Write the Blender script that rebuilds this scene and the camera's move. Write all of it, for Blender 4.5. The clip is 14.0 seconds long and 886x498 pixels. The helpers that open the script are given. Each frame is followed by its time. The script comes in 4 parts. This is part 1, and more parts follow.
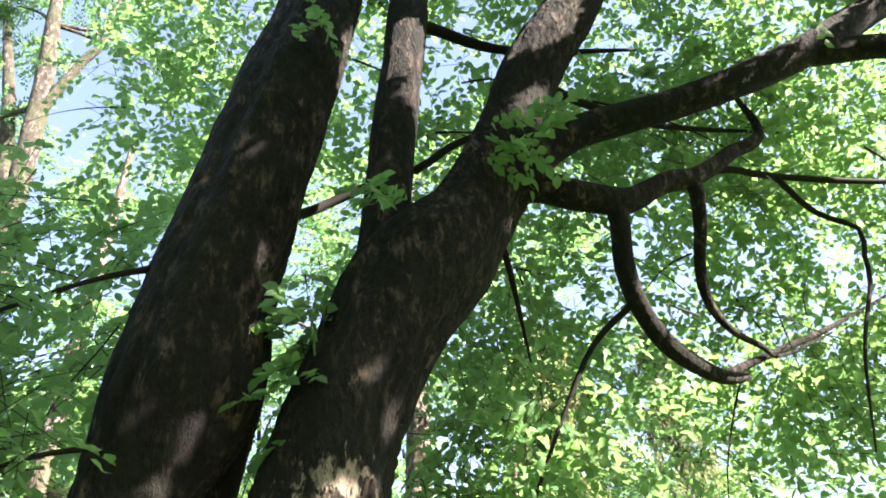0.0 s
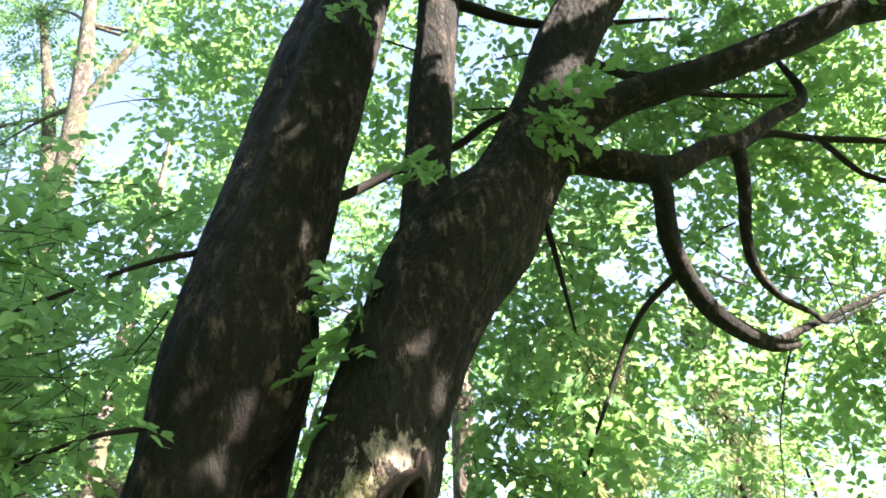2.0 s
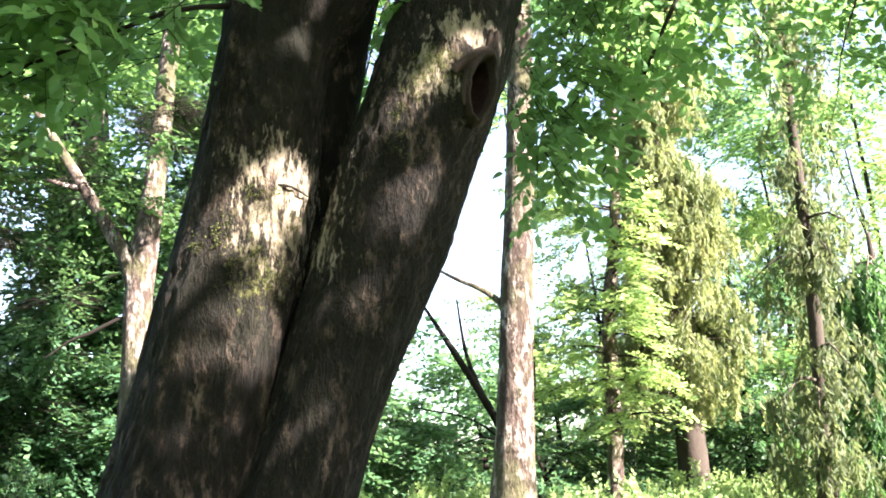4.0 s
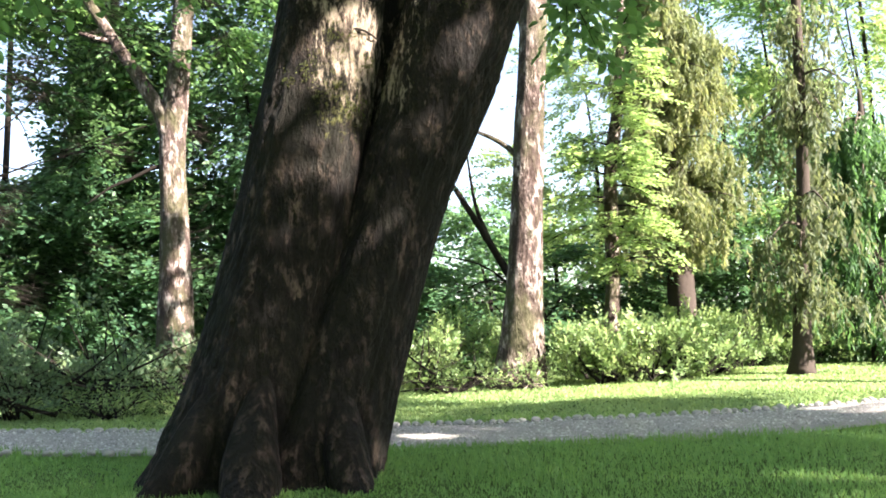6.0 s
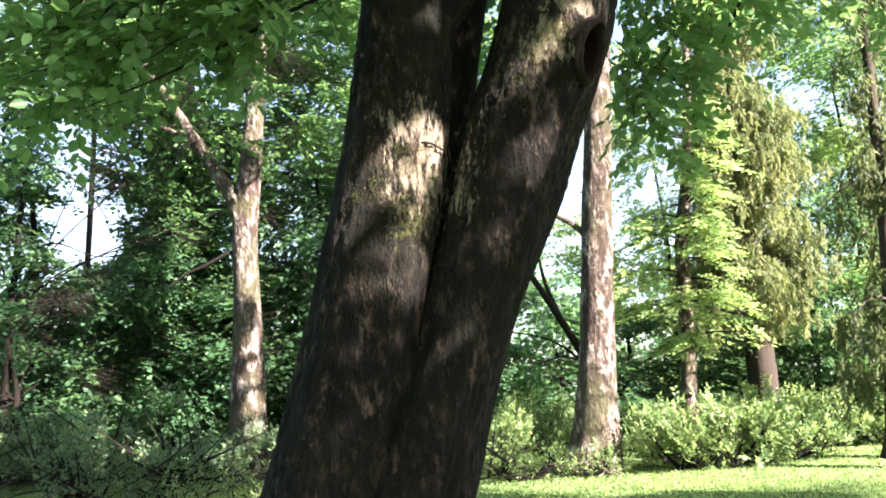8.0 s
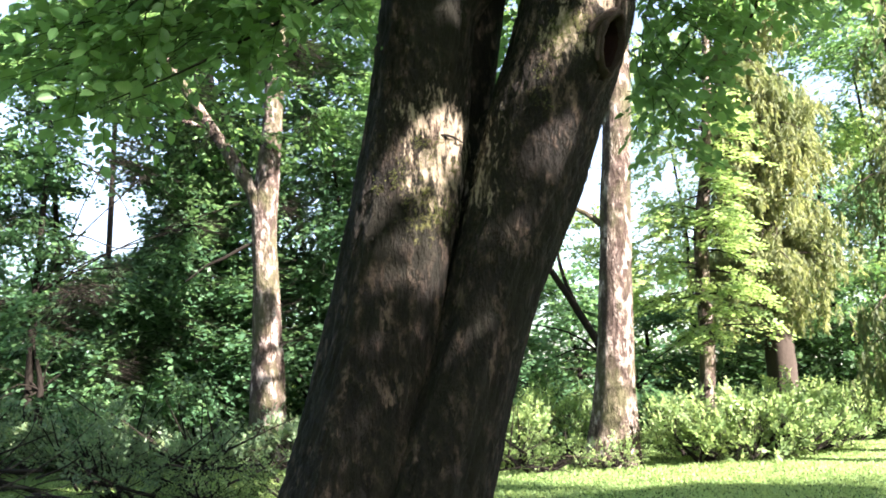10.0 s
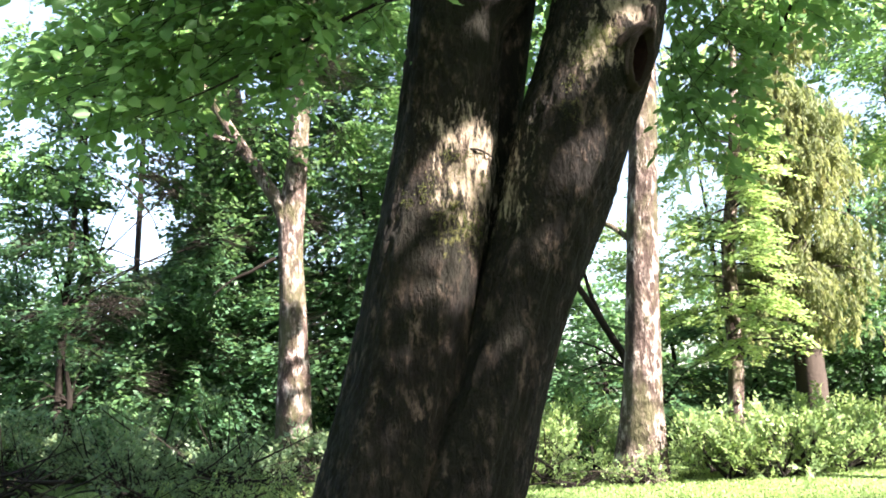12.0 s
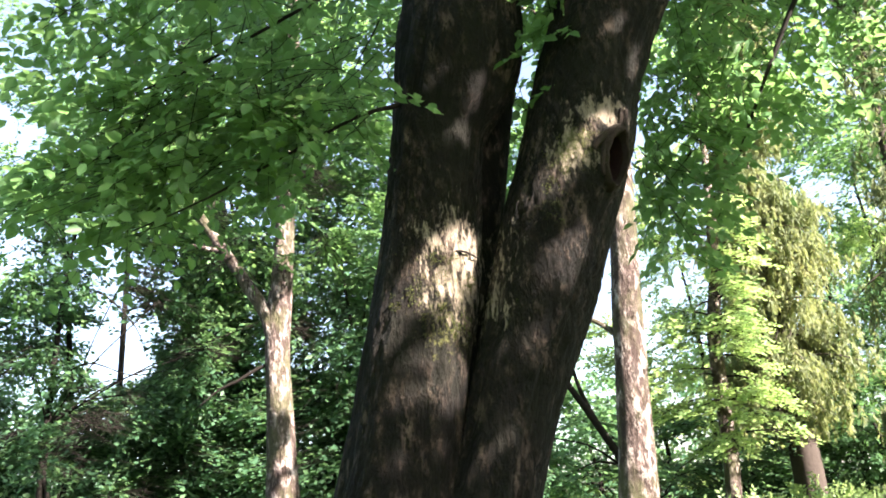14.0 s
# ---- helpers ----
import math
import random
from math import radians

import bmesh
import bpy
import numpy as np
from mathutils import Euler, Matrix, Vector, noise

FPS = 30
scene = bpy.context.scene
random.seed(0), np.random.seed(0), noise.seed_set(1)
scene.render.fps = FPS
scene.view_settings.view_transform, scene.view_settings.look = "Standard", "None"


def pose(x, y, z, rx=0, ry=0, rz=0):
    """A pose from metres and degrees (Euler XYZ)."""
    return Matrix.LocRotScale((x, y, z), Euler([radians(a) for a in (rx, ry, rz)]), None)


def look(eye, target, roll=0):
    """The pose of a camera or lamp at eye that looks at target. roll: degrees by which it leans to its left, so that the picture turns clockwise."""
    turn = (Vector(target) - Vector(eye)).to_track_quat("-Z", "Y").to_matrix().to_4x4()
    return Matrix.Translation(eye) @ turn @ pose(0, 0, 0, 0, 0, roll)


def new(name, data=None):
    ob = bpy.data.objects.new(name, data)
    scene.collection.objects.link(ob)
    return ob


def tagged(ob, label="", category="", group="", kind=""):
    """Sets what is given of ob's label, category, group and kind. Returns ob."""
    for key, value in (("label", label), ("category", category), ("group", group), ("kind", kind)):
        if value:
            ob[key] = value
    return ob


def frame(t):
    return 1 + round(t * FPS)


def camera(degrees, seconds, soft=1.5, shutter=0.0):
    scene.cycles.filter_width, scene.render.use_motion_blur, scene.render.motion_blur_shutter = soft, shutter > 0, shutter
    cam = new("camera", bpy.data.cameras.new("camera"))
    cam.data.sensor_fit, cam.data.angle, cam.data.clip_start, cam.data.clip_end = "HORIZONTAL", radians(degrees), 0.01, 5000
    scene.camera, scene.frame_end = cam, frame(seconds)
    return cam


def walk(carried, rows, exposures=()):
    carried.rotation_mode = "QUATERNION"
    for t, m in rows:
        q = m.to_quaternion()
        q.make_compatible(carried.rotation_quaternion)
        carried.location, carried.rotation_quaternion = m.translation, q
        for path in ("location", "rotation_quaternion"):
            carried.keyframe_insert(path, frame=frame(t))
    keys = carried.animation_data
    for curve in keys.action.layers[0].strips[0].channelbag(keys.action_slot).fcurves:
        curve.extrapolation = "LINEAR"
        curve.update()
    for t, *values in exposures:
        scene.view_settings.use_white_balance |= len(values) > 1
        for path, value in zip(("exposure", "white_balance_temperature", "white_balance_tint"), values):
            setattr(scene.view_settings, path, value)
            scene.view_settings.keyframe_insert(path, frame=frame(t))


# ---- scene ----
cam = camera(55.95, 14.0, 1.8)
PATH = [
    (0, pose(0.835, 1.080, 2.255, 128.19, 5.08, -5.72)),
    (0.5, pose(0.836, 1.095, 2.241, 127.94, 4.72, -5.22)),
    (1, pose(0.817, 1.117, 2.233, 128.29, 5.52, -3.80)),
    (1.5, pose(0.817, 1.120, 2.217, 128.55, 5.44, -2.76)),
    (2, pose(0.777, 1.152, 2.180, 127.59, 5.16, -2.52)),
    (2.5, pose(0.748, 1.249, 2.085, 123.90, 5.40, -1.99)),
    (3, pose(0.729, 1.277, 1.977, 120.01, 5.37, -1.46)),
    (3.5, pose(0.660, 1.180, 1.834, 113.80, 4.02, -1.48)),
    (4, pose(0.563, 1.139, 1.575, 104.72, 2.49, -0.31)),
    (4.2, pose(0.410, 0.814, 1.471, 101.32, 2.44, -0.37)),
    (6.3, pose(0.060, 0.043, 1.066, 95.47, 2.31, -0.93)),
    (6.5, pose(0.052, 0.066, 1.103, 96.12, 1.95, -0.00)),
    (7, pose(0.034, 0.097, 1.449, 103.86, 2.18, 2.75)),
    (7.5, pose(0.067, 0.078, 1.445, 101.94, 2.70, 3.17)),
    (8, pose(0.067, 0.059, 1.487, 99.79, 2.89, 3.83)),
    (8.5, pose(0.051, 0.027, 1.498, 99.07, 2.74, 4.52)),
    (11, pose(0.041, 0.018, 1.472, 99.66, 2.61, 5.06)),
    (11.5, pose(0.029, 0.022, 1.476, 99.83, 2.57, 5.25)),
    (12, pose(0.000, 0.006, 1.485, 100.29, 2.37, 6.54)),
    (12.5, pose(-0.061, -0.009, 1.482, 104.17, 2.04, 9.65)),
    (13, pose(-0.036, -0.050, 1.491, 106.79, 3.61, 9.76)),
    (13.5, pose(-0.038, -0.075, 1.470, 107.10, 4.27, 7.85)),
    (14, pose(-0.014, -0.078, 1.468, 107.23, 4.58, 6.01)),
]
walk(cam, PATH, [(0, 3.43, 6450, 16), (1.2, 3.58, 6450, 16), (2.5, 3.88, 6450, 16), (3.2, 3.82, 6450, 16), (4.2, 3.54, 6450, 16), (6.3, 3.13, 6450, 18), (11, 3.29, 6450, 18), (14, 3.30, 6450, 18)])

# ---- light ----
SUN_TO = Vector((0.79, -0.51, 0.60)).normalized()      # from the place towards the sun
sun_el, sun_az = math.asin(SUN_TO.z), math.atan2(SUN_TO.x, SUN_TO.y)
world = bpy.data.worlds.new("sky")
scene.world = world
world.use_nodes = True
wn = world.node_tree.nodes
sky = wn.new("ShaderNodeTexSky")
sky.sky_type, sky.sun_disc = "NISHITA", False
sky.sun_elevation, sky.sun_rotation = sun_el, sun_az
sky.air_density, sky.dust_density, sky.ozone_density = 1.0, 1.2, 1.0
wn["Background"].inputs["Strength"].default_value = 0.046
haze = wn.new("ShaderNodeHueSaturation")          # thin summer haze pales the blue
haze.inputs["Saturation"].default_value, haze.inputs["Value"].default_value = 0.85, 1.3
world.node_tree.links.new(sky.outputs[0], haze.inputs["Color"])
world.node_tree.links.new(haze.outputs[0], wn["Background"].inputs["Color"])
lamp = bpy.data.lights.new("sun", "SUN")
lamp.energy, lamp.angle, lamp.color = 5.0, radians(0.53), (1.0, 0.93, 0.80)
sun = new("sun", lamp)
sun.matrix_world = look(SUN_TO * 50, (0, 0, 0))


# ---- materials ----
def material(name):
    m = bpy.data.materials.new(name)
    m.use_nodes = True
    t = m.node_tree
    return m, t, t.nodes["Principled BSDF"], t.nodes["Material Output"]


def add(t, kind, **inputs):
    n = t.nodes.new(kind)
    for k, v in inputs.items():
        n.inputs[k.replace("_", " ")].default_value = v
    return n


def noise_tex(t, vec, scale, detail=4.0, rough=0.6, stretch=None):
    if stretch:
        mp = t.nodes.new("ShaderNodeMapping")
        mp.inputs["Scale"].default_value = stretch
        t.links.new(vec, mp.inputs["Vector"])
        vec = mp.outputs[0]
    n = add(t, "ShaderNodeTexNoise", Scale=scale, Detail=detail, Roughness=rough)
    t.links.new(vec, n.inputs["Vector"])
    return n.outputs["Fac"]


def ramp(t, fac, stops):
    r = t.nodes.new("ShaderNodeValToRGB")
    el = r.color_ramp.elements
    el[0].position, el[0].color = stops[0][0], (*stops[0][1], 1)
    el[1].position, el[1].color = stops[-1][0], (*stops[-1][1], 1)
    for p, c in stops[1:-1]:
        e = el.new(p)
        e.color = (*c, 1)
    t.links.new(fac, r.inputs[0])
    return r.outputs[0]


def mix(t, fac, a, b):
    n = t.nodes.new("ShaderNodeMix")
    n.data_type = "RGBA"
    for sock, v in ((n.inputs[0], fac), (n.inputs[6], a), (n.inputs[7], b)):
        if isinstance(v, (tuple, float, int)):
            sock.default_value = (*v, 1) if isinstance(v, tuple) else v
        else:
            t.links.new(v, sock)
    return n.outputs[2]


def bump(t, bsdf, height, strength, distance):
    b = add(t, "ShaderNodeBump", Strength=strength, Distance=distance)
    t.links.new(height, b.inputs["Height"])
    t.links.new(b.outputs[0], bsdf.inputs["Normal"])


def bark(name, dark, mid, pale, moss, moss_from, grain, stretch, rough=0.9, cushions=(), sun_scars=()):
    """Furrowed bark: long streaks, dark and pale blotches, moss. cushions: centre and reach of thicker moss. Pale marks
    of bare wood and painted sun come by centre and size.
    """
    m, t, b, _ = material(name)
    pos = t.nodes.new("ShaderNodeNewGeometry").outputs["Position"]
    streak = noise_tex(t, pos, grain, 7, 0.68, stretch)
    blotch = noise_tex(t, pos, 5.2, 7, 0.7, (1.0, 1.0, 0.55))
    flake = noise_tex(t, pos, grain * 2.0, 5, 0.7, (1.0, 1.0, 0.35))
    fine = noise_tex(t, pos, grain * 4, 4, 0.7, (1.0, 1.0, 0.7))
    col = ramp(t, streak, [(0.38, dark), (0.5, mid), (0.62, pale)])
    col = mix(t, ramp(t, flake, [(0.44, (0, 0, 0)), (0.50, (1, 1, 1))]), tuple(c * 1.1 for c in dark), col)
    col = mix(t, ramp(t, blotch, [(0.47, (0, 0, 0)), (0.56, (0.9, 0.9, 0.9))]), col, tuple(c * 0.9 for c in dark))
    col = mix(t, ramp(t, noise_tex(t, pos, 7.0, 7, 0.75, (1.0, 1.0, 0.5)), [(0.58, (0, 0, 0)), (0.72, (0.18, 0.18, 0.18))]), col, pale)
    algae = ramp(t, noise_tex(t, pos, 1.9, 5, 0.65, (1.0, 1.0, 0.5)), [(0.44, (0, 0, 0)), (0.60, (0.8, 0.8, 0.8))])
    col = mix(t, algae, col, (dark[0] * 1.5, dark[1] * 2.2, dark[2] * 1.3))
    # pale ovals: bare wood, brightened and spread as painted sun patches
    for centre, size in sun_scars:
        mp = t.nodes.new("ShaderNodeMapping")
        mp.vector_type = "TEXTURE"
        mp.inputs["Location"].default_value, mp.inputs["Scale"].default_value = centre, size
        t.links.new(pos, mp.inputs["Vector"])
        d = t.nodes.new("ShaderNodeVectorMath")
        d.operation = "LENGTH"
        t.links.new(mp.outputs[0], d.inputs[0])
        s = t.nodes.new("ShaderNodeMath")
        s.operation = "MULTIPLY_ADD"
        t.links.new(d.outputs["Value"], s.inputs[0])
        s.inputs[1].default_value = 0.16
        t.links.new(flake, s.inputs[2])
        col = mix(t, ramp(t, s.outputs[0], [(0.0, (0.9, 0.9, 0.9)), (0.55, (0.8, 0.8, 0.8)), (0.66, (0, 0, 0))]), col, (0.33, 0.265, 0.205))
    green = noise_tex(t, pos, 20.0, 7, 0.85)
    for centre, reach in cushions:
        d = t.nodes.new("ShaderNodeVectorMath")
        d.operation = "DISTANCE"
        t.links.new(pos, d.inputs[0])
        d.inputs[1].default_value = centre
        k = t.nodes.new("ShaderNodeMapRange")
        for i, v in ((1, 0.0), (2, reach), (3, 0.16), (4, 0.0)):
            k.inputs[i].default_value = v
        t.links.new(d.outputs["Value"], k.inputs[0])
        s = t.nodes.new("ShaderNodeMath")
        t.links.new(green, s.inputs[0])
        t.links.new(k.outputs[0], s.inputs[1])
        green = s.outputs[0]
    col = mix(t, ramp(t, green, [(moss_from, (0, 0, 0)), (moss_from + 0.06, (0.75, 0.75, 0.75))]), col, moss)
    t.links.new(col, b.inputs["Base Color"])
    b.inputs["Roughness"].default_value = rough
    b.inputs["Specular IOR Level"].default_value = 0.25
    h = t.nodes.new("ShaderNodeMath")
    t.links.new(streak, h.inputs[0])
    t.links.new(flake, h.inputs[1])
    h2 = t.nodes.new("ShaderNodeMath")
    h2.operation = "MULTIPLY_ADD"
    t.links.new(fine, h2.inputs[0])
    h2.inputs[1].default_value = 0.25
    t.links.new(h.outputs[0], h2.inputs[2])
    bump(t, b, h2.outputs[0], 1.0, 0.085)
    return m


def leaf_material(name, base, spread, glow, gloss=0.45):
    """Thin leaf: a diffuse face with some gloss, and light that passes through."""
    m, t, b, out = material(name)
    geo = t.nodes.new("ShaderNodeNewGeometry")
    r = geo.outputs["Random Per Island"]
    col = ramp(t, r, [(0.0, tuple(c * (1 - spread) for c in base)), (0.55, base),
                      (1.0, (base[0] * (1 + 1.6 * spread), base[1] * (1 + spread), base[2]))])
    patch = noise_tex(t, geo.outputs["Position"], 0.5, 2, 0.5)
    col = mix(t, patch, col, (base[0] * 0.7, base[1] * 0.85, base[2] * 0.95))
    t.links.new(col, b.inputs["Base Color"])
    b.inputs["Roughness"].default_value = gloss
    b.inputs["Specular IOR Level"].default_value = 0.35
    tr = t.nodes.new("ShaderNodeBsdfTranslucent")
    tcol = mix(t, 0.5, col, glow)
    t.links.new(tcol, tr.inputs["Color"])
    mx = t.nodes.new("ShaderNodeMixShader")
    mx.inputs[0].default_value = 0.5
    t.links.new(b.outputs[0], mx.inputs[1])
    t.links.new(tr.outputs[0], mx.inputs[2])
    t.links.new(mx.outputs[0], out.inputs["Surface"])
    return m


def plain(name, col, rough=0.9, scale=8.0, vary=0.35, rel=0.02):
    m, t, b, _ = material(name)
    pos = t.nodes.new("ShaderNodeNewGeometry").outputs["Position"]
    a, c = noise_tex(t, pos, scale, 5, 0.65), noise_tex(t, pos, scale * 0.13, 3, 0.5)
    k = mix(t, a, tuple(v * (1 - vary) for v in col), tuple(v * (1 + vary) for v in col))
    t.links.new(mix(t, c, k, tuple(v * 0.75 for v in col)), b.inputs["Base Color"])
    b.inputs["Roughness"].default_value = rough
    b.inputs["Specular IOR Level"].default_value = 0.2
    bump(t, b, a, 0.7, rel)
    return m


# far below real bark tones: the stems' shade is put into these colours
BARK = bark("shaded_old_bark", (0.0038, 0.0025, 0.0018), (0.0160, 0.0104, 0.0078), (0.098, 0.070, 0.055), (0.090, 0.090, 0.028), 0.66, 9.0, (1.0, 1.0, 0.42),
            cushions=(((-0.40, 6.4, 3.25), 0.75), ((0.52, 6.4, 4.15), 0.42), ((0.35, 6.4, 3.7), 0.25), ((0.72, 6.4, 4.3), 0.28), ((-0.55, 6.4, 2.75), 0.4)), sun_scars=(((-0.36, 6.5, 3.55), (0.36, 0.5, 0.24)), ((-0.36, 6.5, 3.20), (0.30, 0.5, 0.34)), ((0.88, 6.45, 4.52), (0.24, 0.5, 0.14)), ((0.60, 6.45, 4.22), (0.16, 0.5, 0.20))))
BARK_PINE = bark("scaly_bark", (0.050, 0.033, 0.028), (0.20, 0.148, 0.134), (0.56, 0.475, 0.44), (0.16, 0.15, 0.07), 0.72, 6.0, (1.0, 1.0, 0.45))
BARK_MID = bark("grey_bark", (0.030, 0.023, 0.019), (0.085, 0.066, 0.055), (0.23, 0.19, 0.165), (0.10, 0.10, 0.05), 0.72, 6.0, (1.0, 1.0, 0.45))
BARK_DARK = plain("twig_bark", (0.013, 0.010, 0.008), 0.9, 20, 0.4, 0.004)
BARK_GREY = plain("dry_bough", (0.075, 0.060, 0.048), 0.9, 18, 0.5, 0.004)
BARK_SPRUCE = plain("spruce_bark", (0.050, 0.038, 0.032), 0.9, 16, 0.6, 0.02)
HOLLOW = plain("rotten_wood", (0.020, 0.0075, 0.006), 1.0, 14, 0.6, 0.02)
LIP = plain("smooth_callus_bark", (0.028, 0.018, 0.0145), 0.8, 26, 0.8, 0.03)
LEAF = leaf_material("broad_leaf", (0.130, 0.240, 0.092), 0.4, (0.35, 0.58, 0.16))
# leaf colour raised to carry the sunshine on the foliage
LEAF_SUNLIT = leaf_material("sunlit_leaf", (0.31, 0.42, 0.155), 0.3, (0.60, 0.75, 0.23))
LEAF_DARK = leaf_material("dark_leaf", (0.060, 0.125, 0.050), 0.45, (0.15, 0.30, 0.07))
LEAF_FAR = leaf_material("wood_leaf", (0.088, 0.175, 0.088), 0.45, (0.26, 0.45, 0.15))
NEEDLE = leaf_material("drooping_needle", (0.170, 0.186, 0.088), 0.65, (0.35, 0.40, 0.13), 0.7)
NEEDLE_DULL = leaf_material("dull_needle", (0.105, 0.125, 0.066), 0.6, (0.23, 0.27, 0.10), 0.7)
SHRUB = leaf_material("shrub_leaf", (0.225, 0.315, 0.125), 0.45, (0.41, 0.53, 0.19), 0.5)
# darker copy of the shrub leaf, with the shade on the left put into it
SHRUB_SHADED = leaf_material("shaded_shrub_leaf", (0.165, 0.235, 0.130), 0.5, (0.29, 0.40, 0.16), 0.5)
MOSS = leaf_material("moss", (0.085, 0.095, 0.028), 0.5, (0.13, 0.14, 0.04), 0.9)
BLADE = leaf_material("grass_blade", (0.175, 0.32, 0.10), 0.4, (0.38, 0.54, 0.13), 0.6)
# paler copy of the blade colour: sunshine beyond the path is painted in
BLADE_SUNLIT = leaf_material("sunlit_grass_blade", (0.285, 0.385, 0.150), 0.35, (0.48, 0.60, 0.20), 0.6)
LAWN = plain("lawn_soil", (0.060, 0.105, 0.022), 1.0, 30, 0.5, 0.03)
def pebble_material():
    m, t, b, _ = material("pebble")
    r = t.nodes.new("ShaderNodeNewGeometry").outputs["Random Per Island"]
    t.links.new(ramp(t, r, [(0.0, (0.17, 0.155, 0.15)), (0.5, (0.36, 0.34, 0.325)), (0.85, (0.47, 0.45, 0.43)), (1.0, (0.66, 0.63, 0.59))]), b.inputs["Base Color"])
    b.inputs["Roughness"].default_value = 0.85
    return m


PEBBLE = pebble_material()
GRAVEL = plain("gravel", (0.37, 0.345, 0.33), 1.0, 24, 0.8, 0.06)
STONE = plain("edge_stone", (0.40, 0.38, 0.355), 0.9, 15, 0.35, 0.01)


# ---- builders ----
rng = np.random.default_rng(7)


def thing(name, at, label, category, group="", kind=""):
    ob = new(name)
    ob.location = at
    ob.empty_display_size = 0.3
    return tagged(ob, label, category, group, kind)


def attach(name, me, mat, parent=None, label="", kind="", at=None):
    ob = new(name, me)
    for m in (mat if isinstance(mat, (list, tuple)) else [mat]):
        me.materials.append(m)
    if parent:
        ob.parent = parent
        ob.matrix_parent_inverse = Matrix.Translation(-Vector(parent.location)) if at is None else Matrix()
    return tagged(ob, label, kind=kind)


def part(name, bm, mat, parent, label="", smooth=True):
    me = bpy.data.meshes.new(name)
    bm.to_mesh(me)
    bm.free()
    if smooth:
        me.polygons.foreach_set("use_smooth", [True] * len(me.polygons))
    return attach(name, me, mat, parent, label)


def mesh_of(name, verts, faces):
    """A mesh from arrays; all faces have the same number of corners."""
    me = bpy.data.meshes.new(name)
    verts, faces = np.asarray(verts, np.float32), np.asarray(faces, np.int32)
    n, k = faces.shape
    me.vertices.add(len(verts))
    me.vertices.foreach_set("co", verts.ravel())
    me.loops.add(n * k)
    me.loops.foreach_set("vertex_index", faces.ravel())
    me.polygons.add(n)
    me.polygons.foreach_set("loop_start", np.arange(0, n * k, k, dtype=np.int32))
    me.update(calc_edges=True)
    return me


def spline(rows, step):
    """Rows of x, y, z, radius, run through a smooth curve at about that step."""
    p = np.array(rows, float)
    p = np.vstack([2 * p[0] - p[1], p, 2 * p[-1] - p[-2]])
    out = []
    for i in range(1, len(p) - 2):
        a, b, c, d = p[i - 1:i + 3]
        n = max(2, int(np.linalg.norm(c[:3] - b[:3]) / step))
        for s in np.arange(n) / n:
            out.append(0.5 * (2 * b + (c - a) * s + (2 * a - 5 * b + 4 * c - d) * s * s + (3 * b - a - 3 * c + d) * s ** 3))
    out.append(p[-2])
    return np.array(out)


def tube(rows, sides=10, step=0.25, rough=0.06, flutes=0.0, shape=None, seed=0, furrows=0.0):
    """A tapered limb along a smooth line, uneven in outline; shape(co, normal) may move each point."""
    p = spline(rows, step)
    bm = bmesh.new()
    rings = []
    side = Vector((1, 0.0, 0.05))
    for i, (x, y, z, r) in enumerate(p):
        d = Vector(p[min(i + 1, len(p) - 1)][:3] - p[max(i - 1, 0)][:3]).normalized()
        side = (side - d * side.dot(d)).normalized()
        up = d.cross(side)
        ring = []
        for k in range(sides):
            a = 2 * math.pi * k / sides
            nrm = side * math.cos(a) + up * math.sin(a)
            q = Vector((x, y, z))
            w = 1 + rough * noise.fractal(Vector((math.cos(a) * 1.1, math.sin(a) * 1.1, i * step * 0.9 + seed * 7.3)), 0.9, 2.0, 4) 
            if flutes:
                w += flutes * noise.noise(Vector((math.cos(a) * 2.6, math.sin(a) * 2.6, i * step * 0.16 + seed * 3.1)))
                w += flutes * 0.35 * noise.noise(Vector((math.cos(a) * 7, math.sin(a) * 7, i * step * 0.7 + seed)))
                w += flutes * 0.30 * noise.noise(Vector((math.cos(a) * 15, math.sin(a) * 15, i * step * 3.2 + seed)))
            co = q + nrm * r * w
            if furrows:
                # long plates of bark between sharp fissures
                s = noise.noise(Vector((co.x * 1.7, co.y * 1.7, co.z * 0.9 + seed))) * 0.35
                v = Vector(((co.x + s * 0.4) * 13, co.y * 13, co.z * 3.1 + seed * 5))
                ridge = abs(noise.noise(v)) + 0.5 * abs(noise.noise(v * 2.1 + Vector((3, 1, 7))))
                co += nrm * furrows * (min(ridge, 0.32) * 4.2 - 1.0) * (0.55 + 0.9 * abs(noise.noise(Vector((co.x * 2.2, co.y * 2.2, co.z * 1.3)))))
            if shape:
                co = shape(co, nrm)
            ring.append(bm.verts.new(co))
        rings.append(ring)
    for a, b in zip(rings, rings[1:]):
        for k in range(sides):
            bm.faces.new((a[k], a[(k + 1) % sides], b[(k + 1) % sides], b[k]))
    bm.faces.new(rings[0][::-1])
    bm.faces.new(rings[-1])
    return bm


def unit(v):
    return v / np.maximum(np.linalg.norm(v, axis=-1, keepdims=True), 1e-9)


